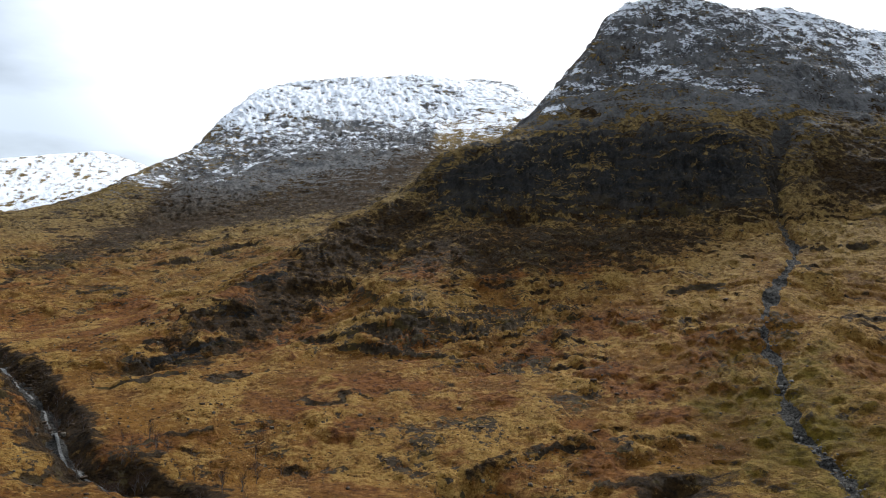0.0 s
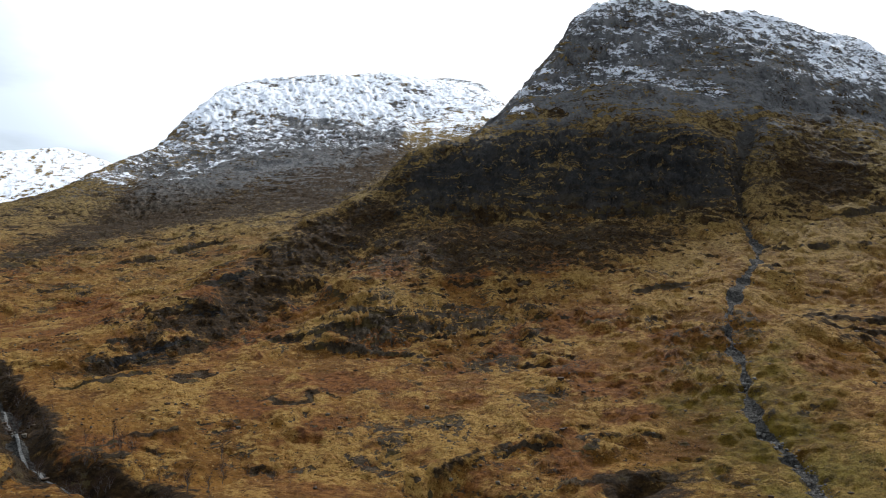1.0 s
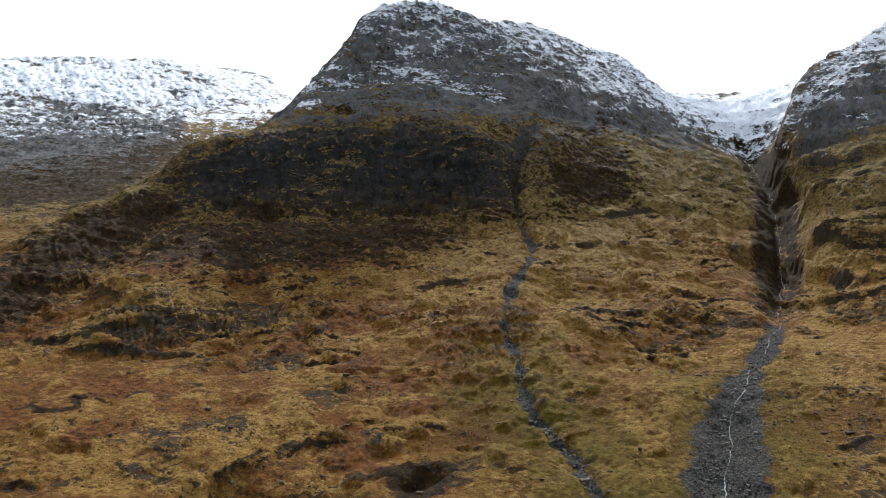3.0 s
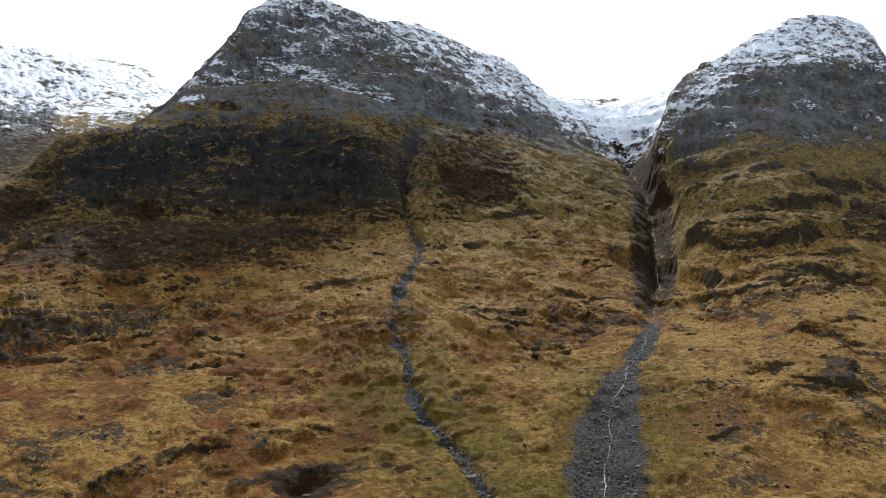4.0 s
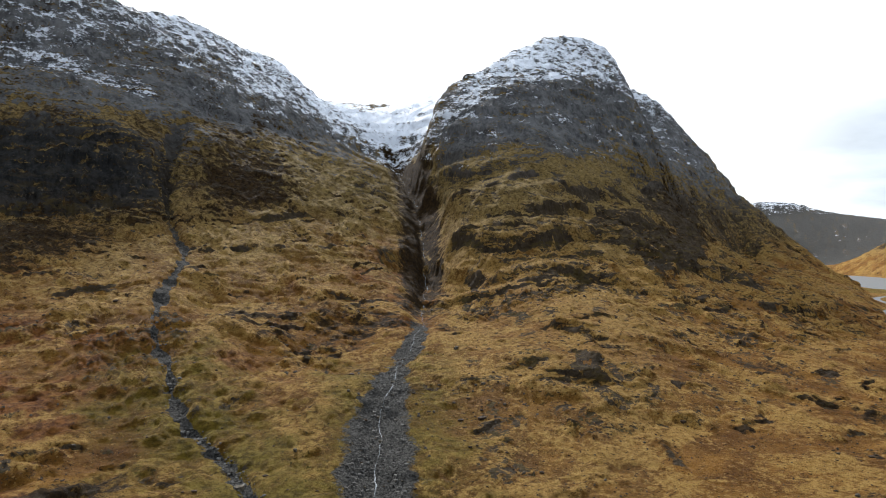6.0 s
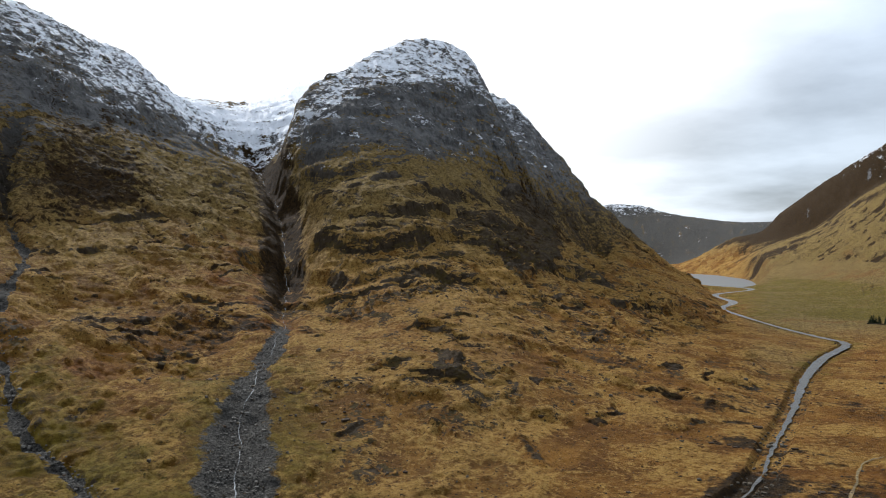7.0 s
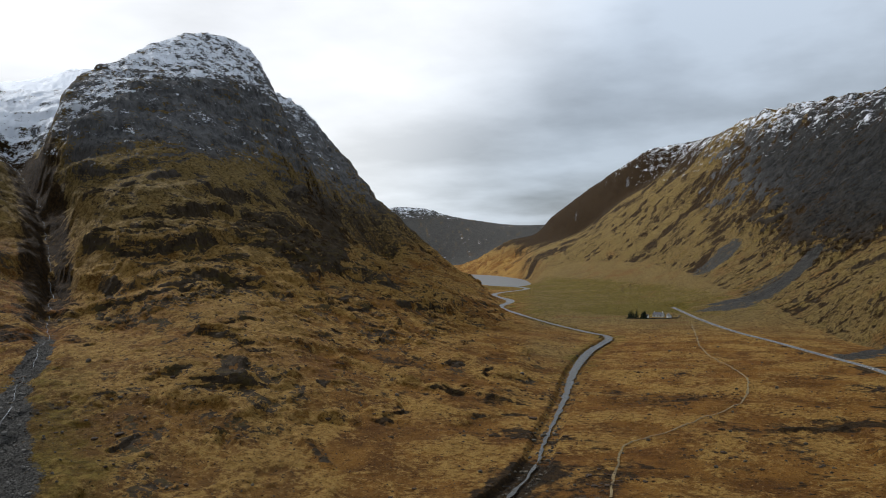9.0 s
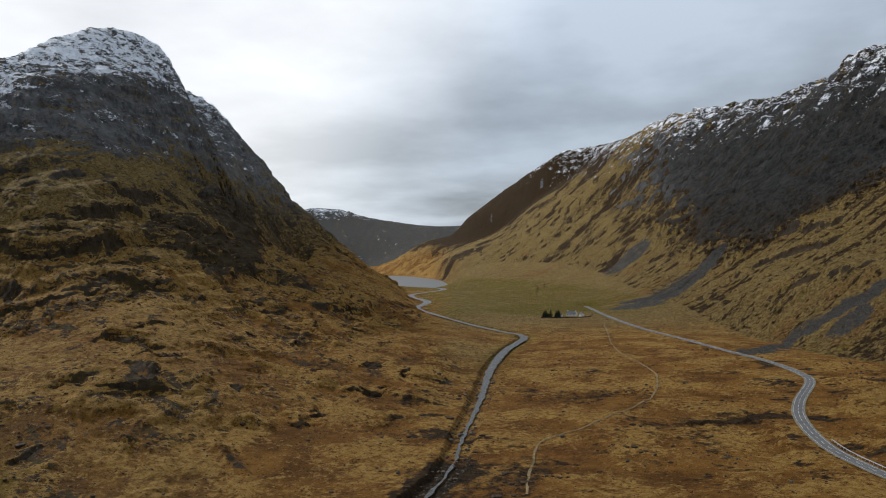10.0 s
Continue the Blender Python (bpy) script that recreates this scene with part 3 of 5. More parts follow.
def solve_sheet():
    """Relax a sheet, held by the lines, in polar cells (angle, log of radius), coarse to fine."""
    pts = [spread(l, 3.0) for n, l in LINES.items() if n not in EDGES_ONLY]
    a = np.radians(np.arange(0, 360, 0.2))
    pts.append(np.stack([60 * np.sin(a), 60 * np.cos(a), 120 + 0 * a], 1))
    pts.append(np.stack([4900 * np.sin(a), 4900 * np.cos(a), 230 + 60 * np.sin(3 * a)], 1))
    back = np.radians(np.arange(125, 318, 0.2))
    for r, z in ((320, 125), (900, 300), (1500, 470), (2600, 380)):
        pts.append(np.stack([r * np.sin(back), r * np.cos(back), z + 0.06 * r * np.sin(7 * back + r)], 1))
    p = np.concatenate(pts)
    ang = np.arctan2(p[:, 0], p[:, 1]) % TAU
    u = np.log(np.hypot(p[:, 0], p[:, 1]) / R0) / math.log(R1 / R0)
    z = None
    for level in range(6, -1, -1):
        nt, nu = NT >> level, NU >> level
        i, j = (ang / TAU * nt).astype(int) % nt, np.clip((u * nu).astype(int), 0, nu - 1)
        s, c = np.zeros((nu, nt)), np.zeros((nu, nt))
        np.add.at(s, (j, i), p[:, 2])
        np.add.at(c, (j, i), 1)
        held = c > 0
        value = s / np.maximum(c, 1)
        z = np.full((nu, nt), 200.0) if z is None else z.repeat(2, 0).repeat(2, 1)
        z = np.where(held, value, z)
        for _ in range(400 if level > 3 else 120 if level > 1 else 60):
            up, dn = np.concatenate([z[:1], z[:-1]]), np.concatenate([z[1:], z[-1:]])
            avg = (np.roll(z, 1, 1) + np.roll(z, -1, 1) + up + dn) / 4
            z = np.where(held, value, avg)
    for _ in range(3):
        up, dn = np.concatenate([z[:1], z[:-1]]), np.concatenate([z[1:], z[-1:]])
        z = 0.5 * z + 0.125 * (np.roll(z, 1, 1) + np.roll(z, -1, 1) + up + dn)
    return z


SHEET = solve_sheet().astype(np.float32)


def sheet_height(x, y):
    """The smooth sheet's height at places, by bilinear look-up."""
    i = (np.arctan2(x, y) % TAU) / TAU * NT - 0.5
    j = np.clip(np.log(np.maximum(np.hypot(x, y), R0) / R0) / math.log(R1 / R0) * NU - 0.5, 0, NU - 1.001)
    i0, j0 = np.floor(i).astype(int), np.floor(j).astype(int)
    f, g = i - i0, j - j0
    a, b = i0 % NT, (i0 + 1) % NT
    return (SHEET[j0, a] * (1 - f) + SHEET[j0, b] * f) * (1 - g) + (SHEET[j0 + 1, a] * (1 - f) + SHEET[j0 + 1, b] * f) * g


def fall_lines():
    """Downhill direction of the smooth sheet in its polar cells (angle, log of radius), unit length."""
    z = blur(SHEET, 6)
    gt, gu = (np.roll(z, -1, 1) - np.roll(z, 1, 1)) / (2 * TAU / NT), np.gradient(z, DU, axis=0)
    n = np.maximum(np.hypot(gt, gu), 1e-6)
    return (-gt / n).astype(np.float32), (-gu / n).astype(np.float32)


def runnels(x, y, cell, steps, seed):
    """Streaks that follow the fall line: noise averaged along the way water takes, in -1..1."""
    dt, du = fall_lines()
    a, u = np.arctan2(x, y).astype(np.float32), np.log(np.maximum(np.hypot(x, y), R0) / R0).astype(np.float32)
    total = np.zeros_like(a)
    for _ in range(steps):
        total += perlin(a / cell, u / cell, seed) + 0.6 * perlin(a * 2.3 / cell, u * 2.3 / cell, seed + 1)
        i = (a % TAU / TAU * NT).astype(int) % NT
        j = np.clip((u / math.log(R1 / R0) * NU).astype(int), 0, NU - 1)
        a, u = a + 0.6 * cell * dt[j, i], u + 0.6 * cell * du[j, i]
    return np.clip(total / (2.2 * total.std()), -1, 1)


def streaks(x, y):
    """Broad and fine runnels on every second place of the rings, filled in between."""
    a, b = x[::2, ::2], y[::2, ::2]
    broad = 0.75 * runnels(a, b, 0.026, 12, 12) + 0.5 * runnels(a, b, 0.010, 8, 14)
    return [soften(np.clip(v, -1, 1).repeat(2, 0).repeat(2, 1)[:x.shape[0], :x.shape[1]], 1) for v in (broad, runnels(a, b, 0.0055, 9, 16))]


def near_line(x, y, line, reach):
    """Distance to a polyline and its height there, for the places within reach (others: far)."""
    best, hz = np.full(x.shape, 1e9, np.float32), np.zeros(x.shape, np.float32)
    for a, b in zip(line[:-1], line[1:]):
        lo, hi = np.minimum(a, b)[:2] - reach, np.maximum(a, b)[:2] + reach
        k = np.nonzero((x > lo[0]) & (x < hi[0]) & (y > lo[1]) & (y < hi[1]))
        if not len(k[0]):
            continue
        d = (b - a)[:2]
        t = np.clip(((x[k] - a[0]) * d[0] + (y[k] - a[1]) * d[1]) / max(d @ d, 1e-9), 0, 1)
        dist = np.hypot(x[k] - a[0] - t * d[0], y[k] - a[1] - t * d[1])
        closer = dist < best[k]
        idx = tuple(q[closer] for q in k)
        best[idx], hz[idx] = dist[closer], (a[2] + t * (b[2] - a[2]))[closer]
    return best, hz


def step(v, lo, hi):
    t = np.clip((v - lo) / (hi - lo), 0, 1)
    return t * t * (3 - 2 * t)


CURVE = {k: smooth_line(LINES[k]) for k in ("river", "river_upper", "glen_stream", "glen_stream_upper", "main_gully", "left_gully",
                                             "dark_gully", "road_a", "right_gully", "spur_foot", "cliff_foot", "cliff_top")}
ROAD = CURVE["road_a"]
RIVER = CURVE["river"]


def rock_steps(x, y, r):
    """Steps of rock along the rims: a shelf above each one, a bare face under it."""
    lift, face, top = np.zeros_like(x), np.zeros_like(x), np.zeros_like(x)
    wave = 4.0 * fbm(x, y, 18, 4, 0.6, 64)
    uneven = step(fbm(x, y, 30, 5, 0.62, 65), -0.38, 0.22)
    for n in RIMS:
        line = spread(smooth_line(LINES[n]), 6.0)
        line[:, 2] = np.hypot(line[:, 0], line[:, 1])
        size = line[:, 2].mean()
        high = min(7.0, 0.0085 * size - 1.2)
        reach = 9 + 3.0 * high
        d, middle = near_line(x, y, line, reach + 12)
        over = r - middle + wave * min(1, size / 500)
        near = (1 - step(d + 2 * wave, 1, reach)) * uneven
        lift += high * near * (step(over, -0.55 * high, 0.6) - 0.45)
        face = np.maximum(face, step(near, 0.12, 0.4) * step(over, -0.85 * high, -0.55 * high) * (1 - step(over, -0.4, 1.0)))
        top = np.maximum(top, near * step(over, 0.5, 3))
    return lift, face, top


def inside(x, y, *lines):
    """True inside the ring made by the lines, end to end."""
    ring = np.concatenate([np.array(l, float)[:, :2] for l in lines])
    hit = np.zeros(x.shape, bool)
    lo, hi = ring.min(0), ring.max(0)
    k = np.nonzero((x > lo[0]) & (x < hi[0]) & (y > lo[1]) & (y < hi[1]))
    px, py = x[k], y[k]
    odd = np.zeros(px.shape, bool)
    for a, b in zip(ring, np.roll(ring, -1, 0)):
        if a[1] != b[1]:
            odd ^= ((a[1] > py) != (b[1] > py)) & (px < (b[0] - a[0]) * (py - a[1]) / (b[1] - a[1]) + a[0])
    hit[k] = odd
    return hit


def soften(v, n):
    """Blur a field on the sheet's rings, so that zones fade at their edges."""
    for _ in range(n):
        v = 0.5 * v + 0.125 * (np.roll(v, 1, 1) + np.roll(v, -1, 1) + np.concatenate([v[:1], v[:-1]]) + np.concatenate([v[1:], v[-1:]]))
    return v


def blur(v, reach):
    """A wide soft blur on the rings: rolls by halving strides."""
    while reach >= 1:
        for axis in (0, 1):
            v = 0.5 * v + 0.25 * (np.roll(v, reach, axis) + np.roll(v, -reach, axis))
        reach //= 2
    return v


def zone(x, y, *names):
    lines = [LINES[names[0]]]
    for n in names[1:]:
        end, l = lines[-1][-1], LINES[n]
        ahead = math.dist(end[:2], l[0][:2]) < math.dist(end[:2], l[-1][:2])
        lines.append(l if ahead else l[::-1])
    return inside(x, y, *lines).astype(np.float32)


def land(x, y):
    """Height of the land, its cover, and how far the rock stands out, at places on the rings."""
    r, az = np.hypot(x, y), np.degrees(np.arctan2(x, y))
    z = sheet_height(x, y)
    z = 120 + (z - 120) * step(r, 8, 40)
    # the far ridge runs out in a smooth concave apron
    right = step(az, 68.5, 71) * step(r, 560, 700)
    apron = 0.75 * right * step(r, 850, 1100) * (1 - step(z, 230, 340))
    z = z + apron * (blur(z, 40) - z)
    e = 6.0 + 0.004 * r
    gx = (sheet_height(x + e, y) - sheet_height(x - e, y)) / (2 * e)
    gy = (sheet_height(x, y + e) - sheet_height(x, y - e)) / (2 * e)
    slope = np.hypot(gx, gy)
    wx, wy = x + 26 * fbm(x, y, 110, 5, 0.6, 7), y + 26 * fbm(x, y, 110, 5, 0.6, 8)
    # rills down the fall line, broad ones and fine ones
    rill, thread = streaks(x, y)
    rill = rill * (0.25 + 0.75 * step(fbm(wx, wy, 170, 4, 0.6, 15), -0.25, 0.25))
    rill = rill * (0.45 + 0.55 * step(az, 26, 34))
    crag, shrub_shade = np.zeros_like(x), np.zeros_like(x)
    for names, share in ((("cliff_top", "cliff_foot"), 0.95), (("ledge_back", "peak_crest"), 1.0), (("peak_left_edge", "ledge_back"), 0.9),
                         (("right_shoulder_foot", "peak_crest"), 0.8), (("wcliff_foot", "wpeak_edge", "wpeak_crest"), 0.95),
                         (("left_ridge_brow", "left_ridge_snow_foot"), 0.9), (("left_ridge_crest", "left_ridge_brow"), 0.75),
                         (("outcrop_top", "outcrop_foot"), 0.85), (("wband_top", "wband_foot"), 0.8), (("left_ridge_snow_foot", "left_ridge_mid"), 0.35)):
        crag = np.maximum(crag, share * zone(wx, wy, *names))
    for names, share in ((("spur_crest", "spur_foot"), 1.0), (("cliff_foot", "bench_back"), 0.85), (("left_ridge_snow_foot", "left_ridge_mid"), 0.9),
                         (("wdark_top", "wdark_foot"), 0.75), (("left_ridge_brow", "left_ridge_snow_foot"), 0.8), (("apron_left", "right_shoulder_foot"), 0.5),
                         # slope behind the far spur: its shade put in as heath
                         (("right_spur", "right_back_top"), 1.0)):
        shrub_shade = np.maximum(shrub_shade, share * zone(wx, wy, *names))
    far = step(r, 1450, 1700)
    dark = blur(zone(x, y, "right_crag_top", "right_dark_foot"), 24)
    dark = step(dark + (0.35 * rill + 0.4 * thread + 0.4 * fbm(wx, wy, 110, 4, 0.6, 45)) * step(dark, 0.02, 0.3), 0.3, 0.7)
    wdark = zone(wx, wy, "wdark_top", "wdark_foot") * step(fbm(wx, wy, 75, 5, 0.62, 4), -0.3, 0.0)
    crag, shrub_shade = blur(crag, 9) * (1 - far) + blur(crag, 3) * far, blur(shrub_shade, 14) * (1 - far) + blur(shrub_shade, 3) * far
    crag, shrub_shade = np.maximum(crag, np.maximum(0.95 * dark, blur(wdark, 3))), np.maximum(shrub_shade, 0.6 * dark)
    hillw = step(az, 38, 41) * (1 - step(az, 53, 57)) * step(340 - z, 0, 60)
    steep = (1 - 0.75 * hillw) * step(slope + 0.22 * fbm(x, y, 120, 5, 0.6, 3), 0.66, 0.95) * (1 - right) * (1 - step(r, 1900, 2300))
    patch = step(fbm(wx, wy, 90, 5, 0.62, 5), 0.16, 0.4) * step(slope, 0.12, 0.3)
    band = zone(wx, wy, "wledge_mid_top", "wledge_mid_foot") * 0.35 + zone(wx, wy, "cliff_foot", "bench_back") * 0.25
    body = (1 - 0.4 * right) * np.clip(np.maximum.reduce([crag, 0.7 * steep, 0.6 * patch * (1 - 0.5 * right), band]), 0, 1)
    # relief, pushed out along the slope's normal
    ridge = fbm(wx, wy, 120, 6, 0.58, 11, True)
    fine = fbm(wx, wy, 26, 4, 0.6, 23, True)
    hump, tuft = fbm(wx, wy, 48, 5, 0.58, 31), fbm(x, y, 8, 3, 0.6, 37)
    knob = np.maximum(fbm(wx, wy, 30, 4, 0.55, 33), 0.08) - 0.08
    level = 1 - step(slope, 0.03, 0.10)
    rough = (1 - (0.85 - 0.35 * (1 - step(r, 700, 1000))) * level) * (0.55 + 0.45 * step(slope, 0.08, 0.25)) * (1 - 0.55 * right)
    out = body * (0.75 + 0.25 * step(r, 950, 1250) + 0.35 * right + 0.6 * far * (1 - right)) * (1 - 0.45 * np.maximum(step(r, 2100, 2400), step(r, 1250, 1400) * step(az, 26, 30) * (1 - step(az, 41, 44))) * (1 - right)) * (7 * ridge + (4 - 1 * right) * fine + (3.5 + 3.5 * right) * rill + (3 - right) * thread + 1.3 * fbm(wx, wy, 9, 3, 0.6, 27, True)) + (1 - body) * rough * (4.4 * hump + 8 * knob + 1.6 * fine + 0.7 * tuft
                                                                   + ((2.2 + 2.0 * right) * rill + (0.8 + 1.6 * right) * thread) * step(slope, 0.2, 0.45)) + 0.25 * tuft
    # rock ledges that follow the bedding
    tilt = z + 34 * fbm(wx, wy, 240, 5, 0.5, 41) + 0.08 * x - 0.05 * y
    amount = step(slope, 0.16, 0.42) * step(fbm(wx, wy, 130, 5, 0.6, 43), -0.25, 0.25) * (1 - 0.85 * right) * (0.5 + 0.5 * step(az, 33, 38)) * (1 - step(r, 1200, 1500))
    lift, lip, shelf = np.zeros_like(x), np.zeros_like(x), np.zeros_like(x)
    for period, share in ((27.0, 0.36), (11.0, 0.22)):
        bed = tilt / period
        saw = bed - np.floor(bed)
        lift += amount * period * share * (step(saw, 0.7, 0.88) - saw)
        lip = np.maximum(lip, amount * step(saw, 0.64, 0.72) * (1 - step(saw, 0.86, 0.93)) * (0.7 + share))
        shelf = np.maximum(shelf, amount * (step(saw, 0.9, 0.96) + 1 - step(saw, 0.1, 0.35)))
    # small peat and rock steps on the gentler ground
    hag = (z + 7 * fbm(wx, wy, 70, 4, 0.55, 49) + 2 * fbm(x, y, 17, 3, 0.6, 50)) / 5.0
    saw = hag - np.floor(hag)
    some = step(slope, 0.05, 0.14) * (1 - 0.6 * step(slope, 0.5, 0.8)) * step(fbm(x, y, 42, 5, 0.65, 52), 0.02, 0.28) * (1 - step(r, 1000, 1400)) * (1 - 0.7 * right)
    lift += some * 5.0 * 0.34 * (step(saw, 0.72, 0.9) - saw)
    hags = some * step(saw, 0.62, 0.72) * (1 - step(saw, 0.86, 0.94))
    shelf = np.maximum(shelf, 0.8 * some * (step(saw, 0.9, 0.96) + 1 - step(saw, 0.05, 0.3)))
    rim_lift, rim_face, rim_top = rock_steps(x, y, r)
    z = z + lift + rim_lift
    d, _ = near_line(x, y, smooth_line(LINES["wrib"]), 120)
    z = z + 11 * (1 - step(d + 14 * hump, 0, 85)) * step(r, 300, 420)
    d, _ = near_line(x, y, smooth_line(LINES["side_hollow"]), 100)
    z = z - 10 * (1 - step(d + 14 * hump, 5, 70))
    # broken teeth along the far crest
    d, _ = near_line(x, y, np.array(LINES["right_crest"], float), 160)
    z = z + (1 - step(d, 10, 130)) * step(az, 82, 86) * 24 * fbm(x, y, 70, 4, 0.55, 62)
    notch = np.zeros_like(x)
    for n in SCARPS:
        d, _ = near_line(x, y, smooth_line(LINES[n]), 30)
        notch = np.maximum(notch, 1 - step(d + 3.0 * fbm(x, y, 12, 4, 0.6, 46), 0.3, 4.0))
    z = z + 1.8 * notch * (0.4 + fine)
    rocky = np.clip(body / (1 - 0.4 * right) * (0.8 + 0.5 * fbm(wx, wy, 55, 4, 0.6, 47)), 0, 1)
    rocky = np.maximum(rocky, 0.72 * lip * step(fbm(x, y, 45, 4, 0.6, 44) + 0.15 * hillw, -0.3, 0.1))
    face = step(z + 45 * hump + 30 * fbm(wx, wy, 160, 4, 0.6, 67), 288, 325) * step(r, 640, 720) * (1 - step(az, 57, 60)) * step(az, -2, 2) * step(slope, 0.25, 0.5)
    rocky = np.maximum(rocky, (0.72 + 0.4 * fbm(wx, wy, 70, 4, 0.6, 40)) * face)
    rocky = np.maximum(rocky, np.maximum(0.45 * notch, 0.5 * hags)) * (1 - 0.8 * rim_top)
    chasm = np.zeros_like(x)
    rocky = np.maximum(rocky, rim_face * (0.75 + 0.4 * fine))
    rocky = np.maximum(rocky, right * 0.6 * step(-0.5 * rill - 0.7 * thread, 0.25, 0.6) * step(slope, 0.22, 0.4) * step(fbm(wx, wy, 130, 4, 0.6, 48), -0.2, 0.3))
    scree, green, heather = np.zeros_like(x), np.zeros_like(x), np.maximum(0.8 * notch, 0.9 * hags)
    wob = 3.5 * fbm(x, y, 22, 4, 0.6, 53)
    for name, half, depth, stones in (("main_gully", 5, 3, 6), ("left_gully", 2.5, 2.2, 3.0), ("dark_gully", 3, 1.8, 0), ("right_gully", 6, 4, 20),
                                      ("glen_stream", 5, 7, 3.5), ("glen_stream_upper", 5, 6, 3), ("river_upper", 6, 3, 3)):
        d, hz = near_line(x, y, CURVE[name], 150)
        d = d + 0.8 * wob
        high = step(r, 470, 570) if name == "main_gully" else 0
        chute = step(r, 590, 740) if name == "left_gully" else 0
        ends = 1 - step(r, 300, 320) if name == "dark_gully" else 1
        z = z - depth * ends * (1 + 0.2 * high + 3.5 * chute) * (1 - step(d, half * (0.4 + 0.5 * chute), half * (2.4 + 3.0 * chute))) * step(r, 200, 250)
        near = (1 - step(d, 8, 75)) * (1 - step(r, 360, 560))
        if stones:
            widen = 1 + 1.1 * (1 - step(r, 290, 430)) if name == "main_gully" else 1
            stony = 1 - step(z, 170, 215) if name == "right_gully" else 1 - chute
            scree = np.maximum(scree, stony * (1 - step(d + wob, stones * widen * 0.45, stones * widen * 1.7)) * (1 - 0.9 * high))
        if name in ("main_gully", "left_gully"):
            green = np.maximum(green, near * 0.75)
            scree = np.maximum(scree, 0.22 * near * step(fbm(wx, wy, 40, 5, 0.65, 54), 0.05, 0.4))
        if name == "left_gully":
            chasm = chute * (1 - step(d + 2 * wob, 3, 14))
            rocky = np.maximum(rocky, 0.9 * chasm)
        if name == "main_gully":
            heather = np.maximum(heather, 0.85 * high * (1 - step(d + 2 * wob, 10, 30)))
            rocky = rocky * (1 - 0.75 * high * (1 - step(d + 2 * wob, 12, 36)))
        if name in ("dark_gully", "glen_stream", "glen_stream_upper"):
            heather = np.maximum(heather, 1.1 * ends * (1 - step(d + 3 * wob, 5, 22)))
    d, hz = near_line(x, y, RIVER, 60)
    out = out * step(d, 5, 30)
    z = np.where(d < 60, z + (hz + 1.4 - 1.3 * step(r, 560, 760) - z) * (1 - step(d, 6, 40)) * step(60 - d, 0, 10), z)
    z = z - 2.4 * (1 - step(d + 0.4 * wob, 4.5, 7.5))
    scree = np.maximum(scree, (1 - step(d + wob, 4.5, 7)) * 0.4)
    green = np.maximum(green, (1 - step(d + 3 * wob, 8, 30)) * 0.5 * step(r, 400, 600))
    heather = np.maximum(heather, 0.9 * (1 - step(d + 3 * wob, 5, 13)) * (1 - step(r, 300, 360)))
    d, hz = near_line(x, y, ROAD, 40)
    out = out * step(d, 5, 16)
    z = np.where(d < 40, z + (hz - 0.3 - z) * (1 - step(d, 5, 22)), z)
    verge = (1 - step(d, 6, 30)) * step(fbm(x, y, 25, 4, 0.6, 56), 0.1, 0.4)
    heather, rocky = np.maximum(heather, 0.9 * verge), np.maximum(rocky, 0.5 * verge * (1 - step(d, 8, 18)))
    lx, ly = LOCH_C
    ca, sa = math.cos(LOCH_TURN), math.sin(LOCH_TURN)
    q = np.hypot(((x - lx) * ca + (y - ly) * sa) / LOCH_A, (-(x - lx) * sa + (y - ly) * ca) / LOCH_B) + 0.12 * fbm(x, y, 260, 3, 0.5, 51)
    z = np.where(q < 1.5, z + (101.2 + 2.5 * np.clip(q - 0.9, -0.6, 0.6) - z) * (1 - step(q, 1.05, 1.5)), z)
    out = out * step(q, 1.0, 1.4)
    plain = (1 - step(slope, 0.03, 0.12)) * step(r, 850, 1250) * (1 - step(z, 118, 135))
    green = np.maximum(green, plain * (0.72 + 0.3 * fbm(wx, wy, 140, 4, 0.6, 74)))
    green = np.maximum(green, 0.95 * (1 - step(np.hypot((x - 1190) / 1.4, y - 270) + 30 * hump, 60, 130)))
    # scree fans at the foot of the right-hand ridge
    for cx, cy, rr in FANS:
        scree = np.maximum(scree, (0.7 + 0.4 * rill) * (1 - step(np.hypot(x - cx, y - cy) + 0.5 * rr * fbm(wx, wy, 60, 4, 0.6, 55), rr * 0.4, rr)))
    d, _ = near_line(x, y, smooth_line(STRIP), 60)
    scree = np.maximum(scree, 0.8 * (1 - step(d + 3 * wob, 5, 20)))
    corrie = np.maximum(step(r, 1110, 1200) * step(az, 29, 32) * (1 - step(az, 40, 43)), step(r, 2000, 2300) * step(az, 20, 26) * (1 - step(az, 48, 54)))
    line = 362 + 34 * fbm(wx, wy, 300, 3, 0.5, 61) + 60 * step(az, 60, 66) - 70 * corrie
    line = line + (80 * step(az, -16, -8) - 30) * (1 - step(az, 6, 12)) * step(r, 1150, 1250) - 120 * step(r, 2050, 2250) * (1 - step(az, -16, -10))
    deep = step(z, line, line + 120) - 0.3 * step(-rill, 0.0, 0.5) * step(r, 900, 1000)
    west = 1 - step(az, 6, 12)
    snow = 0.10 + (0.46 - 0.18 * west * (r < 2500)) * deep + (0.35 + 0.4 * west) * (step(0.6 * fine + 0.7 * ridge, -0.1, 0.6) - 0.5)
    snow = snow - 0.30 * step(slope, 0.95, 1.5) * (1 - 0.6 * deep) + 0.12 * step(r, 1600, 1900) * (1 - step(az, 50, 60)) + 0.2 * corrie - 0.14 * corrie * thread - 0.12 * step(az, 60, 66)
    snow = snow + 0.18 * step(r, 2400, 2600) * (1 - step(az, 50, 60))
    snow = np.where(z < line - 25 + 30 * hump, 0, snow)
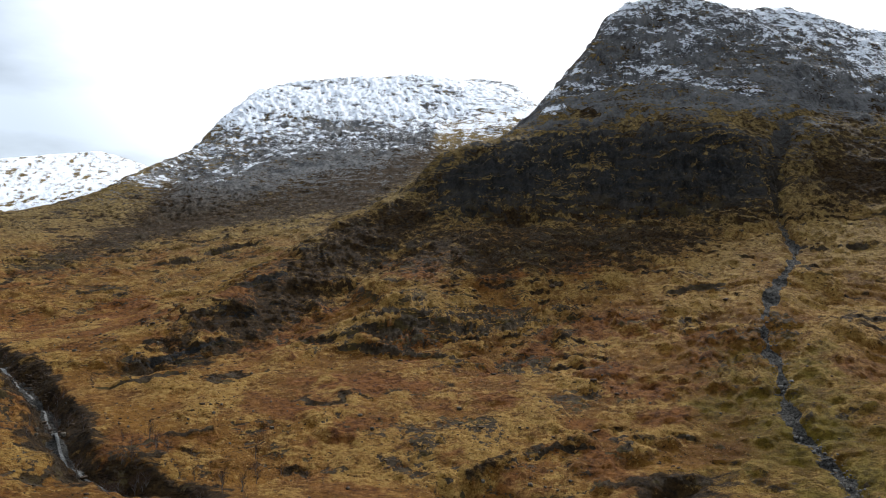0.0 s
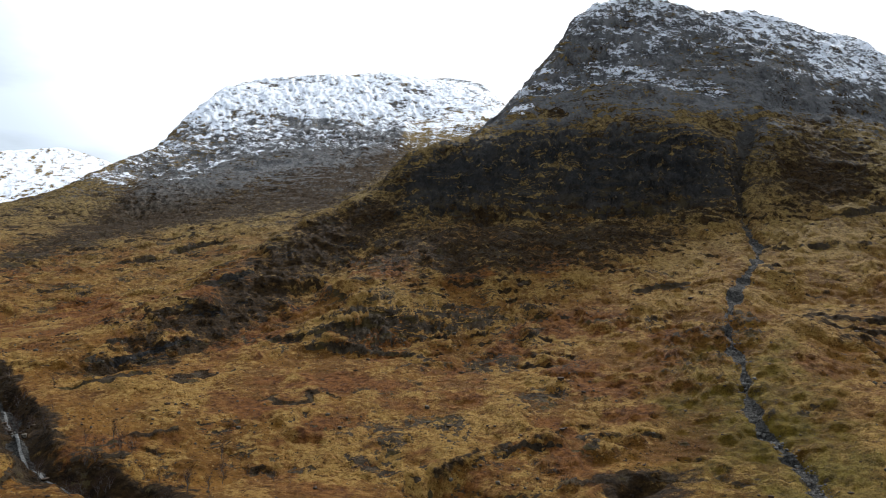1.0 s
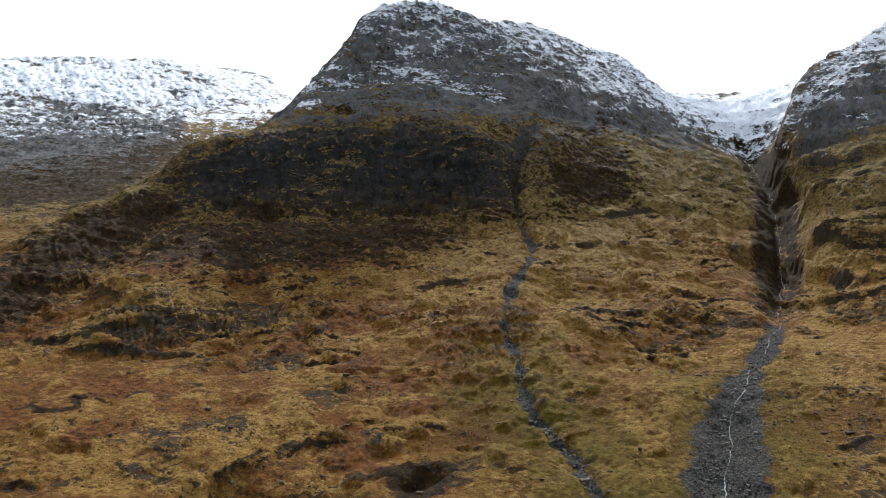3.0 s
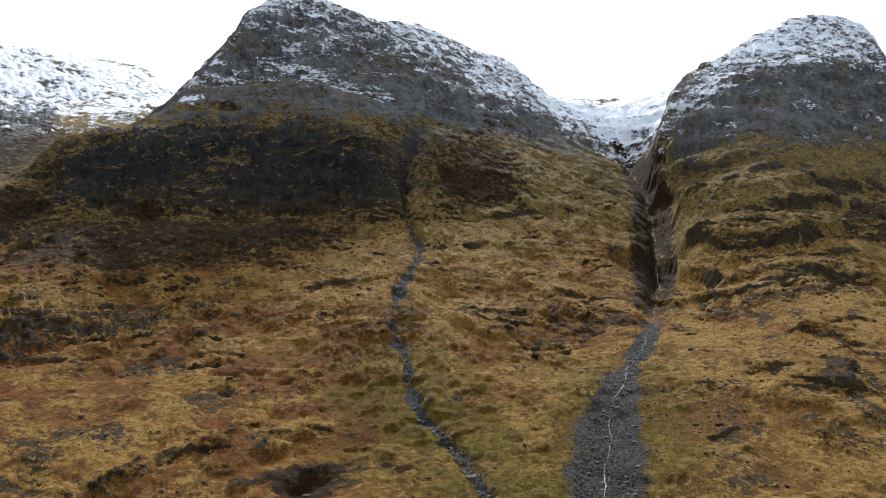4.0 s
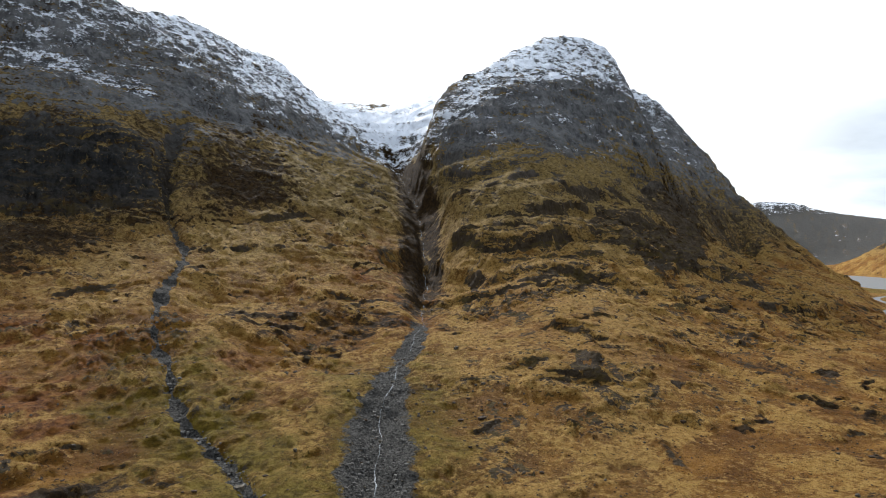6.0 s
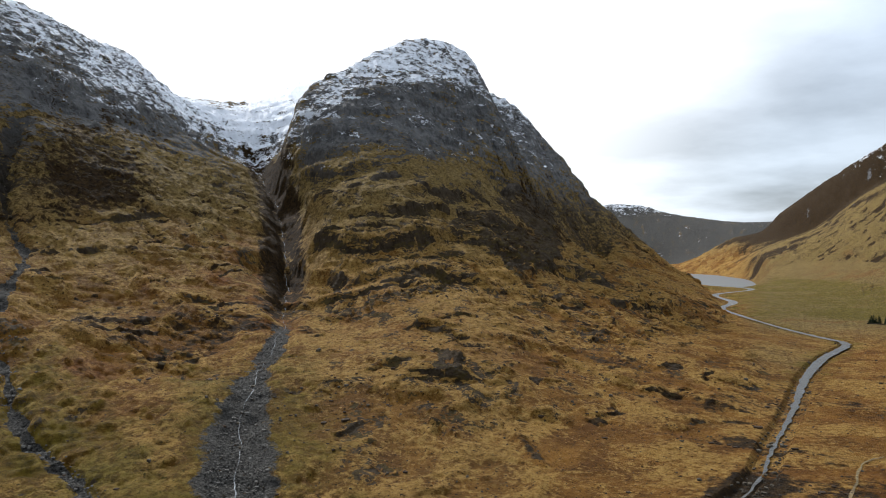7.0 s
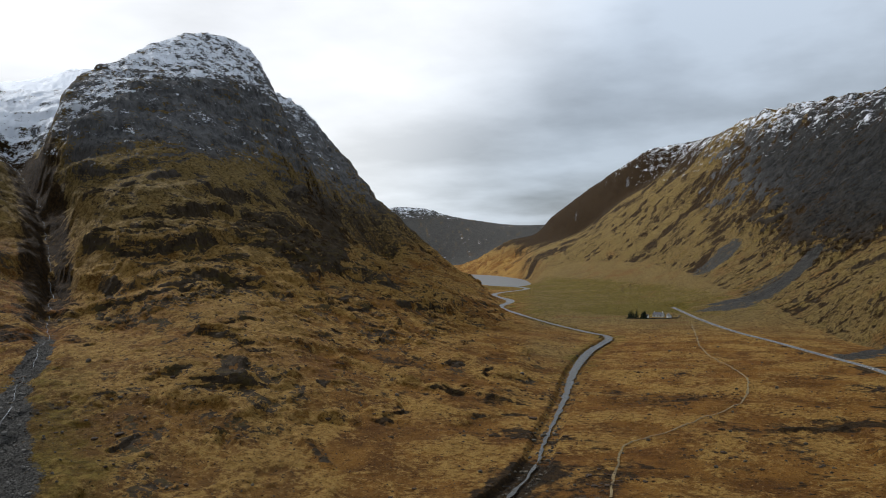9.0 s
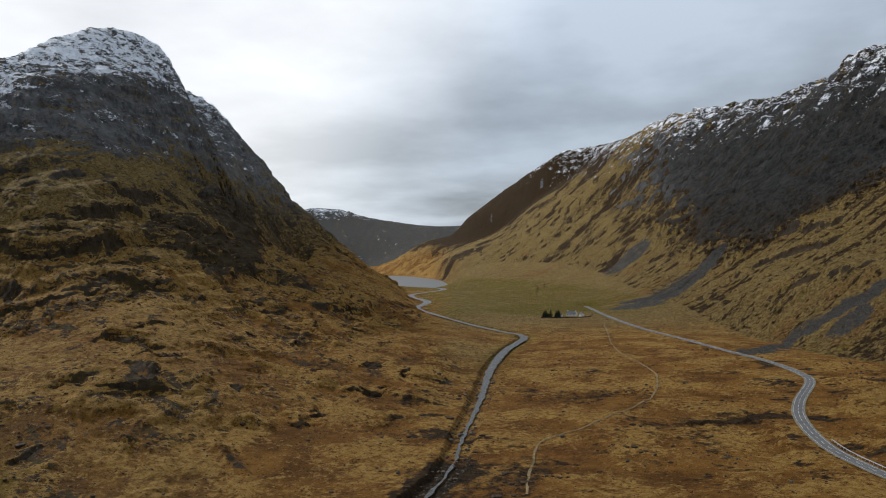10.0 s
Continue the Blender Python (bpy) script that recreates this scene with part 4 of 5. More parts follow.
    cap = blur(zone(wx, wy, "wpeak_mid", "wpeak_crest"), 5)
    wall = blur(zone(wx, wy, "wcliff_foot", "wpeak_mid"), 5)
    dome = blur(zone(wx, wy, "ledge_back", "peak_crest"), 5) * (1 - step(x, 330, 380))
    snow = np.maximum(snow, cap * (0.44 + 0.2 * deep + 0.25 * (step(0.6 * fine + 0.7 * ridge, -0.1, 0.6) - 0.5) - 0.1 * thread)) * (1 - 0.9 * wall) + wall * (0.12 + 0.16 * rill - 0.1 * thread)
    snow = snow * (1 - dome) + dome * (0.42 + 0.2 * step(z, 425, 465) - 0.16 * thread + 0.12 * rill)
    snow = np.maximum(snow, zone(wx, wy, "right_shoulder_foot", "peak_crest") * step(x, 370, 460) * (0.5 + 0.2 * ridge - 0.12 * thread) * step(z, 345, 380))
    d, _ = near_line(x, y, np.array(LINES["ledge_back"], float), 40)
    snow = np.maximum(snow, 0.46 * (1 - step(d + 6 * hump, 5, 24)))
    snow = snow - (0.2 + 0.3 * step(-thread - rill, -0.2, 0.6)) * step(r, 2400, 2600) * (1 - step(az, -4, 0))
    snow = snow - 0.3 * step(fbm(wx, wy, 120, 5, 0.62, 66) - 0.4 * thread, 0.0, 0.4) * step(r, 1150, 1300)
    d, _ = near_line(x, y, np.array(LINES["right_crest"], float), 240)
    snow = np.maximum(snow, (0.44 - 0.12 * thread + 0.25 * rill) * (1 - step(d + 90 * hump - 30 * rill, 30, 120)) * step(az, 76, 79))
    snow = np.where(r > 3700, 0.62 * step(z + 50 * hump, 350, 440) - 0.12 * thread, snow)
    # heath thickens in hollows, partly to paint in the shading of the relief
    heather = np.clip(heather + (0.12 + 0.55 * step(-0.5 * rill - 0.6 * thread, -0.05, 0.5) + 0.35 * step(fbm(wx, wy, 210, 5, 0.6, 73), -0.05, 0.35)) * right * step(slope, 0.12, 0.25) + 0.35 * step(fbm(wx, wy, 100, 5, 0.62, 71), 0.1, 0.5) + 0.35 * step(slope, 0.45, 0.8) * (1 - right) * (1 - hillw) - 0.2 * hillw
                      + shrub_shade + 0.3 * step(-rill, 0.05, 0.5) * step(slope, 0.2, 0.4) + 0.3 * step(-hump, 0.15, 0.45) * rough, 0, 1.3)
    heather = heather + 0.12 * step(az, 60, 68) * (1 - step(r, 560, 700)) + 0.15 * right * step(slope, 0.12, 0.25)
    heather = heather + 0.28 * step(az, 8, 13) * (1 - step(az + 10 * hump, 29, 34)) * step(z + 40 * hump, 190, 250) * step(r, 480, 560)
    flank = step(az, 53, 57) * (1 - right) * step(r, 480, 700) * step(slope, 0.1, 0.3)
    heather = heather + flank * (0.3 * step(-thread - 0.5 * rill, -0.1, 0.6))
    # brown heath in the side glen
    heather = heather + 0.6 * step(az, -9, -6) * (1 - step(az, 2, 5)) * step(r, 880, 960) * (1 - step(r, 1500, 1700))
    heather = heather + 0.5 * (1 - step(az, -17, -14)) * step(r, 980, 1060) * (1 - step(r, 1600, 1800))
    # shade in the hollow between the two gullies, painted as dark heath
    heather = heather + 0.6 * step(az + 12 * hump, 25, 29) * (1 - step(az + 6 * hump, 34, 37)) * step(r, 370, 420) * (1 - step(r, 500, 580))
    heather = heather + 0.5 * step(fbm(wx, wy, 62, 5, 0.62, 72), 0.0, 0.3) * step(az, 52, 58) * (1 - right) * (1 - step(r, 900, 1100))
    heather = heather * (1 - 0.7 * np.clip(green, 0, 1)) * (1 - 0.7 * rim_top)
    bracken = step(fbm(wx, wy, 150, 5, 0.6, 81) + 0.2 * (1 - step(az, 10, 20)), -0.15, 0.3) * (1 - step(z, 170, 230)) * (1 - 0.6 * step(az, 36, 46))
    # straw on the humps, real cover that also paints their lit tops
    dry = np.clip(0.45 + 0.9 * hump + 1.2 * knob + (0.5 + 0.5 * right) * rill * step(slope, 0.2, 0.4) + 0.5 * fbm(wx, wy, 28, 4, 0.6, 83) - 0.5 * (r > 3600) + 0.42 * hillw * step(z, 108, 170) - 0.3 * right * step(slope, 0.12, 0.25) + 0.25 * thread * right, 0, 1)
    # the far hill's hazy grey is put in as scree and rock
    heather = np.where(r > 3600, 0.1, heather)
    rocky, scree = np.where(r > 3600, 0.25 + 0.2 * rill, rocky), np.where(r > 3600, 0.78 + 0.25 * thread, scree)
    # straw along the far spur and on ledge tops stands for sunlight there
    d, _ = near_line(x, y, np.array(LINES["right_spur"], float), 420)
    dry = np.clip(dry + 0.35 * (1 - step(d, 120, 420)) + (0.3 + 0.2 * hillw) * shelf + 0.45 * rim_top, 0, 1)
    # where the grass is dulled for altitude and for haze
    alpine_haze = np.maximum(0.15 * hillw + right * np.maximum(step(slope, 0.05, 0.2), step(r, 760, 1050)), step(z + 40 * hump, 130, 260))
    # cliffs, far crag, spur and chute where shade is painted onto the rock
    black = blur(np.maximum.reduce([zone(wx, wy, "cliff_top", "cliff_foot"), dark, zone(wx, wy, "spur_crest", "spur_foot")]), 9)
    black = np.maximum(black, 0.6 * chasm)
    ledge = step(slope, 0.07, 0.22) * (1 - 0.7 * right) * (1 - step(r, 1500, 1900)) * (1 - 0.6 * step(az, 8, 14) * (1 - step(az, 35, 39)) * (1 - step(z, 220, 260))) * (1 - np.clip(scree, 0, 1)) * (1 - 0.6 * np.clip(green, 0, 1))
    green = np.maximum(green, 0.35 * right * step(slope, 0.12, 0.25) + 0.3 * step(az, 18, 22) * (1 - step(az, 36, 40)) * step(r, 420, 520) * (1 - step(z, 300, 360)))
    d, _ = near_line(x, y, CURVE["main_gully"], 60)
    ledge = ledge * step(d, 15, 40)
    out = out * (0.6 + 0.4 * step(d, 10, 45))
    cover = dict(ledge=ledge, alpine_haze=alpine_haze, crag_shade=black, rock=rocky, snow=np.clip(snow, 0, 1), scree=scree, green=green, heather=heather, bracken=bracken, dry=dry)
    return z, cover, out * np.minimum(1, 0.25 + r / 600) * step(r, 30, 120)


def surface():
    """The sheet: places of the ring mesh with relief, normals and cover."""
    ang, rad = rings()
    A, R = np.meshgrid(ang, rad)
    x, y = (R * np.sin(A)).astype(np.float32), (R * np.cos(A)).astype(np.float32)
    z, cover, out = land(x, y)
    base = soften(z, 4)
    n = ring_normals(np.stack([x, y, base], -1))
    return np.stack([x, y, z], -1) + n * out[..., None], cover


def ring_normals(c):
    n = np.cross(np.roll(c, -1, 1) - np.roll(c, 1, 1), np.gradient(c, axis=0))
    n /= np.maximum(np.linalg.norm(n, axis=-1, keepdims=True), 1e-9)
    n[n[..., 2] < 0] *= -1
    n[0] = (0, 0, 1)
    return n


STRIP = [(672, 1, 60), (790, -30, 60), (793, -60, 60), (787, -100, 60)]
FANS = [(1195, 98, 75), (1600, 215, 75), (1141, 139, 60), (1587, 203, 60), (798, -44, 30), (755, -80, 28), (690, -112, 26), (462, -81, 20)]
LOCH_C, LOCH_TURN, LOCH_A, LOCH_B = (2470, 1068), 0.56, 520, 110


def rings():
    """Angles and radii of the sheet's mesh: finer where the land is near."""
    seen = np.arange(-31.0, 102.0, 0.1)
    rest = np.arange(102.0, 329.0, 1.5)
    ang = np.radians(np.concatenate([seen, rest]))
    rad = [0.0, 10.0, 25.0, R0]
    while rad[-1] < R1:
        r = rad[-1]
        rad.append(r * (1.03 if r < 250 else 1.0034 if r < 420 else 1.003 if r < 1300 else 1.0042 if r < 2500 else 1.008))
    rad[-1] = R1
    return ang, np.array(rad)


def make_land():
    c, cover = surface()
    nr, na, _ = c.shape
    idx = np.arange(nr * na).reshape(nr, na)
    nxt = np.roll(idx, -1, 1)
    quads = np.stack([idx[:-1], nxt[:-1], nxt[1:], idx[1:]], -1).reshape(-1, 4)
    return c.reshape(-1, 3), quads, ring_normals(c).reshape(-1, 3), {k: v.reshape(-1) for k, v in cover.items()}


def land_piece(name, co, quads, nrm, cover, parent=None):
    """One mesh of the faces given, with the whole sheet's normals."""
    used, inv = np.unique(quads, return_inverse=True)
    me = bpy.data.meshes.new(name)
    me.vertices.add(len(used))
    me.vertices.foreach_set("co", co[used].astype(np.float32).ravel())
    n = len(quads)
    me.loops.add(4 * n)
    me.loops.foreach_set("vertex_index", inv.reshape(-1).astype(np.int32))
    me.polygons.add(n)
    me.polygons.foreach_set("loop_start", np.arange(0, 4 * n, 4, dtype=np.int32))
    me.update(calc_edges=True)
    me.polygons.foreach_set("use_smooth", np.ones(n, bool))
    for k, v in cover.items():
        me.attributes.new(k, "FLOAT", "POINT").data.foreach_set("value", v[used].astype(np.float32))
    me.normals_split_custom_set_from_vertices(nrm[used].tolist())
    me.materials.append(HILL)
    ob = new(name, me)
    ob.parent = parent
    return ob


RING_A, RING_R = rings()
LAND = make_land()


def ground_at(x, y):
    """Height of the finished land at places."""
    a = (np.degrees(np.arctan2(x, y)) + 31) % 360 - 31
    i = np.clip(np.searchsorted(np.degrees(RING_A), a) - 1, 0, len(RING_A) - 2)
    j = np.clip(np.searchsorted(RING_R, np.hypot(x, y)) - 1, 0, len(RING_R) - 2)
    f = (a - np.degrees(RING_A[i])) / np.degrees(RING_A[i + 1] - RING_A[i])
    g = (np.hypot(x, y) - RING_R[j]) / (RING_R[j + 1] - RING_R[j])
    z = LAND[0][:, 2].reshape(len(RING_R), len(RING_A))
    return (z[j, i] * (1 - f) + z[j, i + 1] * f) * (1 - g) + (z[j + 1, i] * (1 - f) + z[j + 1, i + 1] * f) * g


def split_land():
    """The one sheet is cut into the glen floor and the mountains; each mountain into its slopes, crags and snow."""
    co, quads, nrm, cover = LAND
    mid = co[quads].mean(1)
    x, y, z = mid.T
    f = {k: v[quads].mean(1) for k, v in cover.items()}
    nr, na = len(RING_R), len(RING_A)
    cx, cy = (co[:, k].reshape(nr, na)[::6, ::6] for k in (0, 1))
    best, owner = np.full(cx.shape, 1e9), np.zeros(cx.shape, int)
    for i, (lines, _, _) in enumerate(MOUNTAINS):
        for name in lines:
            for p in spread(LINES[name], 60)[:, :2]:
                d = (cx - p[0])**2 + (cy - p[1])**2
                closer = d < best
                best[closer], owner[closer] = d[closer], i
    best, owner = (v.repeat(6, 0).repeat(6, 1)[:nr - 1, :na].reshape(-1) for v in (best, owner))
    floor = (z < 128 + 6 * np.sin(x / 90) + 5 * np.cos(y / 70)) | (best > 1400**2)
    tagged(land_piece("ground", co, quads[floor], nrm, cover), "tawny winter moor grass on the glen floor", "ground", kind="structure")
    for i, (_, label, category) in enumerate(MOUNTAINS):
        own = ~floor & (owner == i)
        if not own.any():
            continue
        hill = tagged(new("mountain"), label, category, "mountains round the glen")
        snow = own & (f["snow"] > 0.45)
        rock = own & ~snow & (f["rock"] > 0.5)
        for name, pick in (("grass_slope", own & ~snow & ~rock), ("crag", rock), ("snowfield", snow)):
            if pick.any():
                land_piece(name, co, quads[pick], nrm, cover, hill)


MOUNTAINS = [
    (("left_ridge_crest", "left_ridge_brow"), "long snow-covered ridge above brown heather slopes", "mountain"),
    (("peak_crest", "cliff_top", "spur_crest", "ledge_back", "bench_back"), "dome-shaped dark rock mountain dusted with snow", "mountain"),
    (("wpeak_crest", "wledge_mid_top", "wshoulder", "wflank_mid", "wband_top"), "snow-capped rock peak above stepped tawny slopes", "mountain"),
    (("right_crest", "right_slope", "right_spur"), "dark jagged ridge with golden lower slopes", "mountain"),
    (("far_hill_crest",), "distant rounded hill with a snowy top", "hill"),
    (("far_left_crest",), "distant white snow slope fading into cloud", "mountain"),
    (("bowl_back", "bowl_mid"), "snow-filled corrie between two peaks", "mountain"),
]
split_land()


# ---- helpers for things ----
def part(name, bm, material, parent=None, label=""):
    """Link a bmesh as one mesh object under a thing or a part."""
    me = bpy.data.meshes.new(name)
    bm.to_mesh(me)
    bm.free()
    me.materials.append(material)
    ob = new(name, me)
    ob.parent = parent
    if label:
        tagged(ob, label)
    return ob


def mesh_object(name, verts, faces, material, parent=None, smooth=False):
    me = bpy.data.meshes.new(name)
    me.from_pydata(np.asarray(verts, float).tolist(), [], np.asarray(faces).tolist() if not isinstance(faces, list) else faces)
    me.polygons.foreach_set("use_smooth", np.full(len(me.polygons), smooth))
    me.update()
    me.materials.append(material)
    ob = new(name, me)
    ob.parent = parent
    return ob


def box(bm, lo, hi, bevel=0.0):
    """A box in a bmesh, between two corners, with its edges eased."""
    made = bmesh.ops.create_cube(bm, size=1)["verts"]
    size = [b - a for a, b in zip(lo, hi)]
    mid = [(a + b) / 2 for a, b in zip(lo, hi)]
    for v in made:
        v.co = Vector([v.co[k] * size[k] + mid[k] for k in range(3)])
    if bevel:
        bmesh.ops.bevel(bm, geom=list({e for v in made for e in v.link_edges}), offset=bevel, segments=1, affect="EDGES")


def ribbon(name, line, half, material, parent=None, drop=0.0, shift=0.0, drape=None, wobble=0.0):
    """A strip along a line; half: its half width, or one for each point. drape: lie that far over the land."""
    p = spread(line, 2.5)
    d = np.gradient(p[:, :2], axis=0)
    d /= np.maximum(np.linalg.norm(d, axis=1, keepdims=True), 1e-9)
    side = np.stack([d[:, 1], -d[:, 0]], 1)
    s = np.concatenate([[0], np.cumsum(np.hypot(*np.diff(p[:, :2], axis=0).T))])
    half = np.interp(s, np.linspace(0, s[-1], len(half)), half) if hasattr(half, "__len__") else np.full(len(p), float(half))
    rows = []
    for k in np.linspace(-1, 1, 5):
        w = half + wobble * fbm(s + 300 * (k > 0), s * 0, 14, 3, 0.6, 91)
        xy = p[:, :2] + side * (shift + k * w)[:, None]
        z = p[:, 2] + drop if drape is None else ground_at(xy[:, 0], xy[:, 1]) + drape
        rows.append(np.column_stack([xy, z]))
    v = np.stack(rows, 1)
    n, m = v.shape[:2]
    idx = np.arange(n * m).reshape(n, m)
    q = np.stack([idx[:-1, :-1], idx[:-1, 1:], idx[1:, 1:], idx[1:, :-1]], -1).reshape(-1, 4)[:, ::-1]
    ob = mesh_object(name, v.reshape(-1, 3), q, material, parent, True)
    if len(ob.data.polygons) and ob.data.polygons[0].normal.z < 0:
        ob.data.flip_normals()
    return ob


# ---- water ----
widths = [0.5, 0.8, 2.2, 3.6, 3.8, 2.8, 2.2, 4.0, 5.5, 8.0, 4.5, 9.0, 6.0, 11.0, 8.0, 14.0, 18.0]
tagged(ribbon("river", RIVER, widths, STREAM, drop=-0.35, wobble=2.2), "shallow grey river winding over stones", "river", kind="structure")
tagged(ribbon("stream", np.concatenate([CURVE["glen_stream_upper"], CURVE["glen_stream"][1:]]), 0.6, STREAM, drape=0.4, wobble=0.9),
       "narrow rocky stream in a gorge", "stream", kind="structure")


def gully_stream():
    """White water that twists down between the stones."""
    c = spread([p for p in CURVE["main_gully"] if math.hypot(p[0], p[1]) < 1350], 4)
    s = np.arange(len(c)) * 4.0
    bend = 5.0 * fbm(s, s * 0, 45, 3, 0.6, 93) + 1.5 * fbm(s, s * 0, 13, 2, 0.5, 94)
    d = np.gradient(c[:, :2], axis=0)
    d /= np.linalg.norm(d, axis=1, keepdims=True)
    c[:, 0] += d[:, 1] * bend
    c[:, 1] -= d[:, 0] * bend
    tagged(ribbon("burn", c, 0.1, BURN, drape=0.4, wobble=0.5), "white water tumbling down a stony gully", "stream", kind="structure")


gully_stream()


def loch():
    a = np.linspace(0, TAU, 120, endpoint=False)
    ca, sa = math.cos(LOCH_TURN), math.sin(LOCH_TURN)
    u, w = 1.25 * LOCH_A * np.cos(a), 1.25 * LOCH_B * np.sin(a)
    rim = np.stack([LOCH_C[0] + u * ca - w * sa, LOCH_C[1] + u * sa + w * ca, 0 * a + 102.0], 1)
    mid = np.array([[*LOCH_C, 102.0]])
    faces = [(0, 1 + i, 1 + (i + 1) % 120) for i in range(120)]
    tagged(mesh_object("loch", np.concatenate([mid, rim]), faces, LOCH_WATER), "pale loch reflecting the cloudy sky", "lake", kind="structure")


loch()


# ---- road and path ----
def road():
    p = spread(ROAD, 2.5)
    base = tagged(ribbon("road", p, 2.3, ASPHALT, drop=0.12), "grey two-lane asphalt road with white lines", "road", kind="structure")
    for k in (-1, 1):
        ribbon("edge_line", p, 0.06, PAINT, base, 0.135, 2.05 * k)
        ribbon("verge", p, 0.45, GRAVEL, base, 0.06, 2.65 * k, wobble=0.25)
    s = np.concatenate([[0], np.cumsum(np.hypot(*np.diff(p[:, :2], axis=0).T))])
    for a in np.arange(4, s[-1] - 8, 9.0):
        seg = np.stack([np.interp(np.linspace(a, a + 5, 4), s, p[:, k]) for k in range(3)], 1)
        ribbon("lane_dash", seg, 0.1, PAINT, base, 0.137)


road()


def trodden(line):
    """The line wandering a little from side to side."""
    p = spread(smooth_line(line), 4.0)
    s = np.arange(len(p)) * 4.0
    p[:, 0] += 2.5 * fbm(s, s * 0, 40, 4, 0.6, 92)
    p[:, 1] += 2.5 * fbm(s, s * 0 + 99, 40, 4, 0.6, 92)
    return p


tagged(ribbon("path", trodden(LINES["track"]), 0.5, DIRT, drape=0.25, wobble=0.8), "faint worn footpath across the moor", "path", kind="structure")


def guard_rail():
    """Steel barrier along the outer side of the near bend."""
    p = spread([q for q in ROAD if q[0] < 370 and q[1] < 5], 4.0)
    d = np.gradient(p[:, :2], axis=0)
    d /= np.linalg.norm(d, axis=1, keepdims=True)
    best = 4.6
    xy = p[:, :2] + np.stack([-d[:, 1], d[:, 0]], 1) * best
    z = p[:, 2]
    rail = tagged(new("guard_rail"), "galvanised steel crash barrier beside the road", "guard rail")
    v, f = [], []
    for (x, y), h in zip(xy, z):
        for dz, off in ((0.45, 0.0), (0.55, 0.05), (0.62, 0.0), (0.69, 0.05), (0.79, 0.0)):
            v.append((x + off, y, h + dz))
    for i in range(len(xy) - 1):
        for k in range(4):
            a = i * 5 + k
            f.append((a, a + 1, a + 6, a + 5))
    mesh_object("beam", v, f, STEEL, rail)
    bm = bmesh.new()
    box(bm, (-0.06, -0.06, -0.6), (0.06, 0.06, 0.8), 0.01)
    first = part("post", bm, STEEL, rail)
    for i, ((x, y), h) in enumerate(zip(xy[::1], z[::1])):
        ob = first if i == 0 else first.copy()
        if i:
            scene.collection.objects.link(ob)
        ob.location = (x + 0.1, y, h)


guard_rail()


# ---- stones, bushes ----
def lump(seed, squash=0.75):
    """A small uneven stone: verts and triangles."""
    bm = bmesh.new()
    bmesh.ops.create_icosphere(bm, subdivisions=1, radius=1)
    rng = np.random.default_rng(seed)
    v = np.array([q.co[:] for q in bm.verts])
    f = np.array([[q.index for q in t.verts] for t in bm.faces])
    bm.free()
    v *= (0.75 + 0.5 * rng.random((len(v), 1)))
    v = np.sign(v) * np.abs(v)**0.8 * (1, 0.75, squash)
    return v, f


def scatter(name, places, sizes, material, label, category, seed, squash=0.75, sink=0.25):
    rng = np.random.default_rng(seed)
    kinds = [lump(seed + k, squash) for k in range(6)]
    vs, fs, n = [], [], 0
    for (x, y, z), s in zip(places, sizes):
        v, f = kinds[rng.integers(6)]
        a = rng.random() * TAU
        c, d = math.cos(a) * s, math.sin(a) * s
        w = np.stack([v[:, 0] * c - v[:, 1] * d + x, v[:, 0] * d + v[:, 1] * c + y, v[:, 2] * s + z + s * squash * (1 - 2 * sink) * 0.6], 1)
        vs.append(w)
        fs.append(f + n)
        n += len(v)
    ob = mesh_object(name, np.concatenate(vs), np.concatenate(fs), material)
    return tagged(ob, label, category, kind="stuff")


def pick(count, weight, seed):
    """Places on the land, chosen by weight."""
    rng = np.random.default_rng(seed)
    w = np.clip(weight, 0, None)
    i = rng.choice(len(w), count, p=w / w.sum())
    return LAND[0][i] + np.column_stack([rng.normal(0, 0.4, (count, 2)), np.zeros(count)])


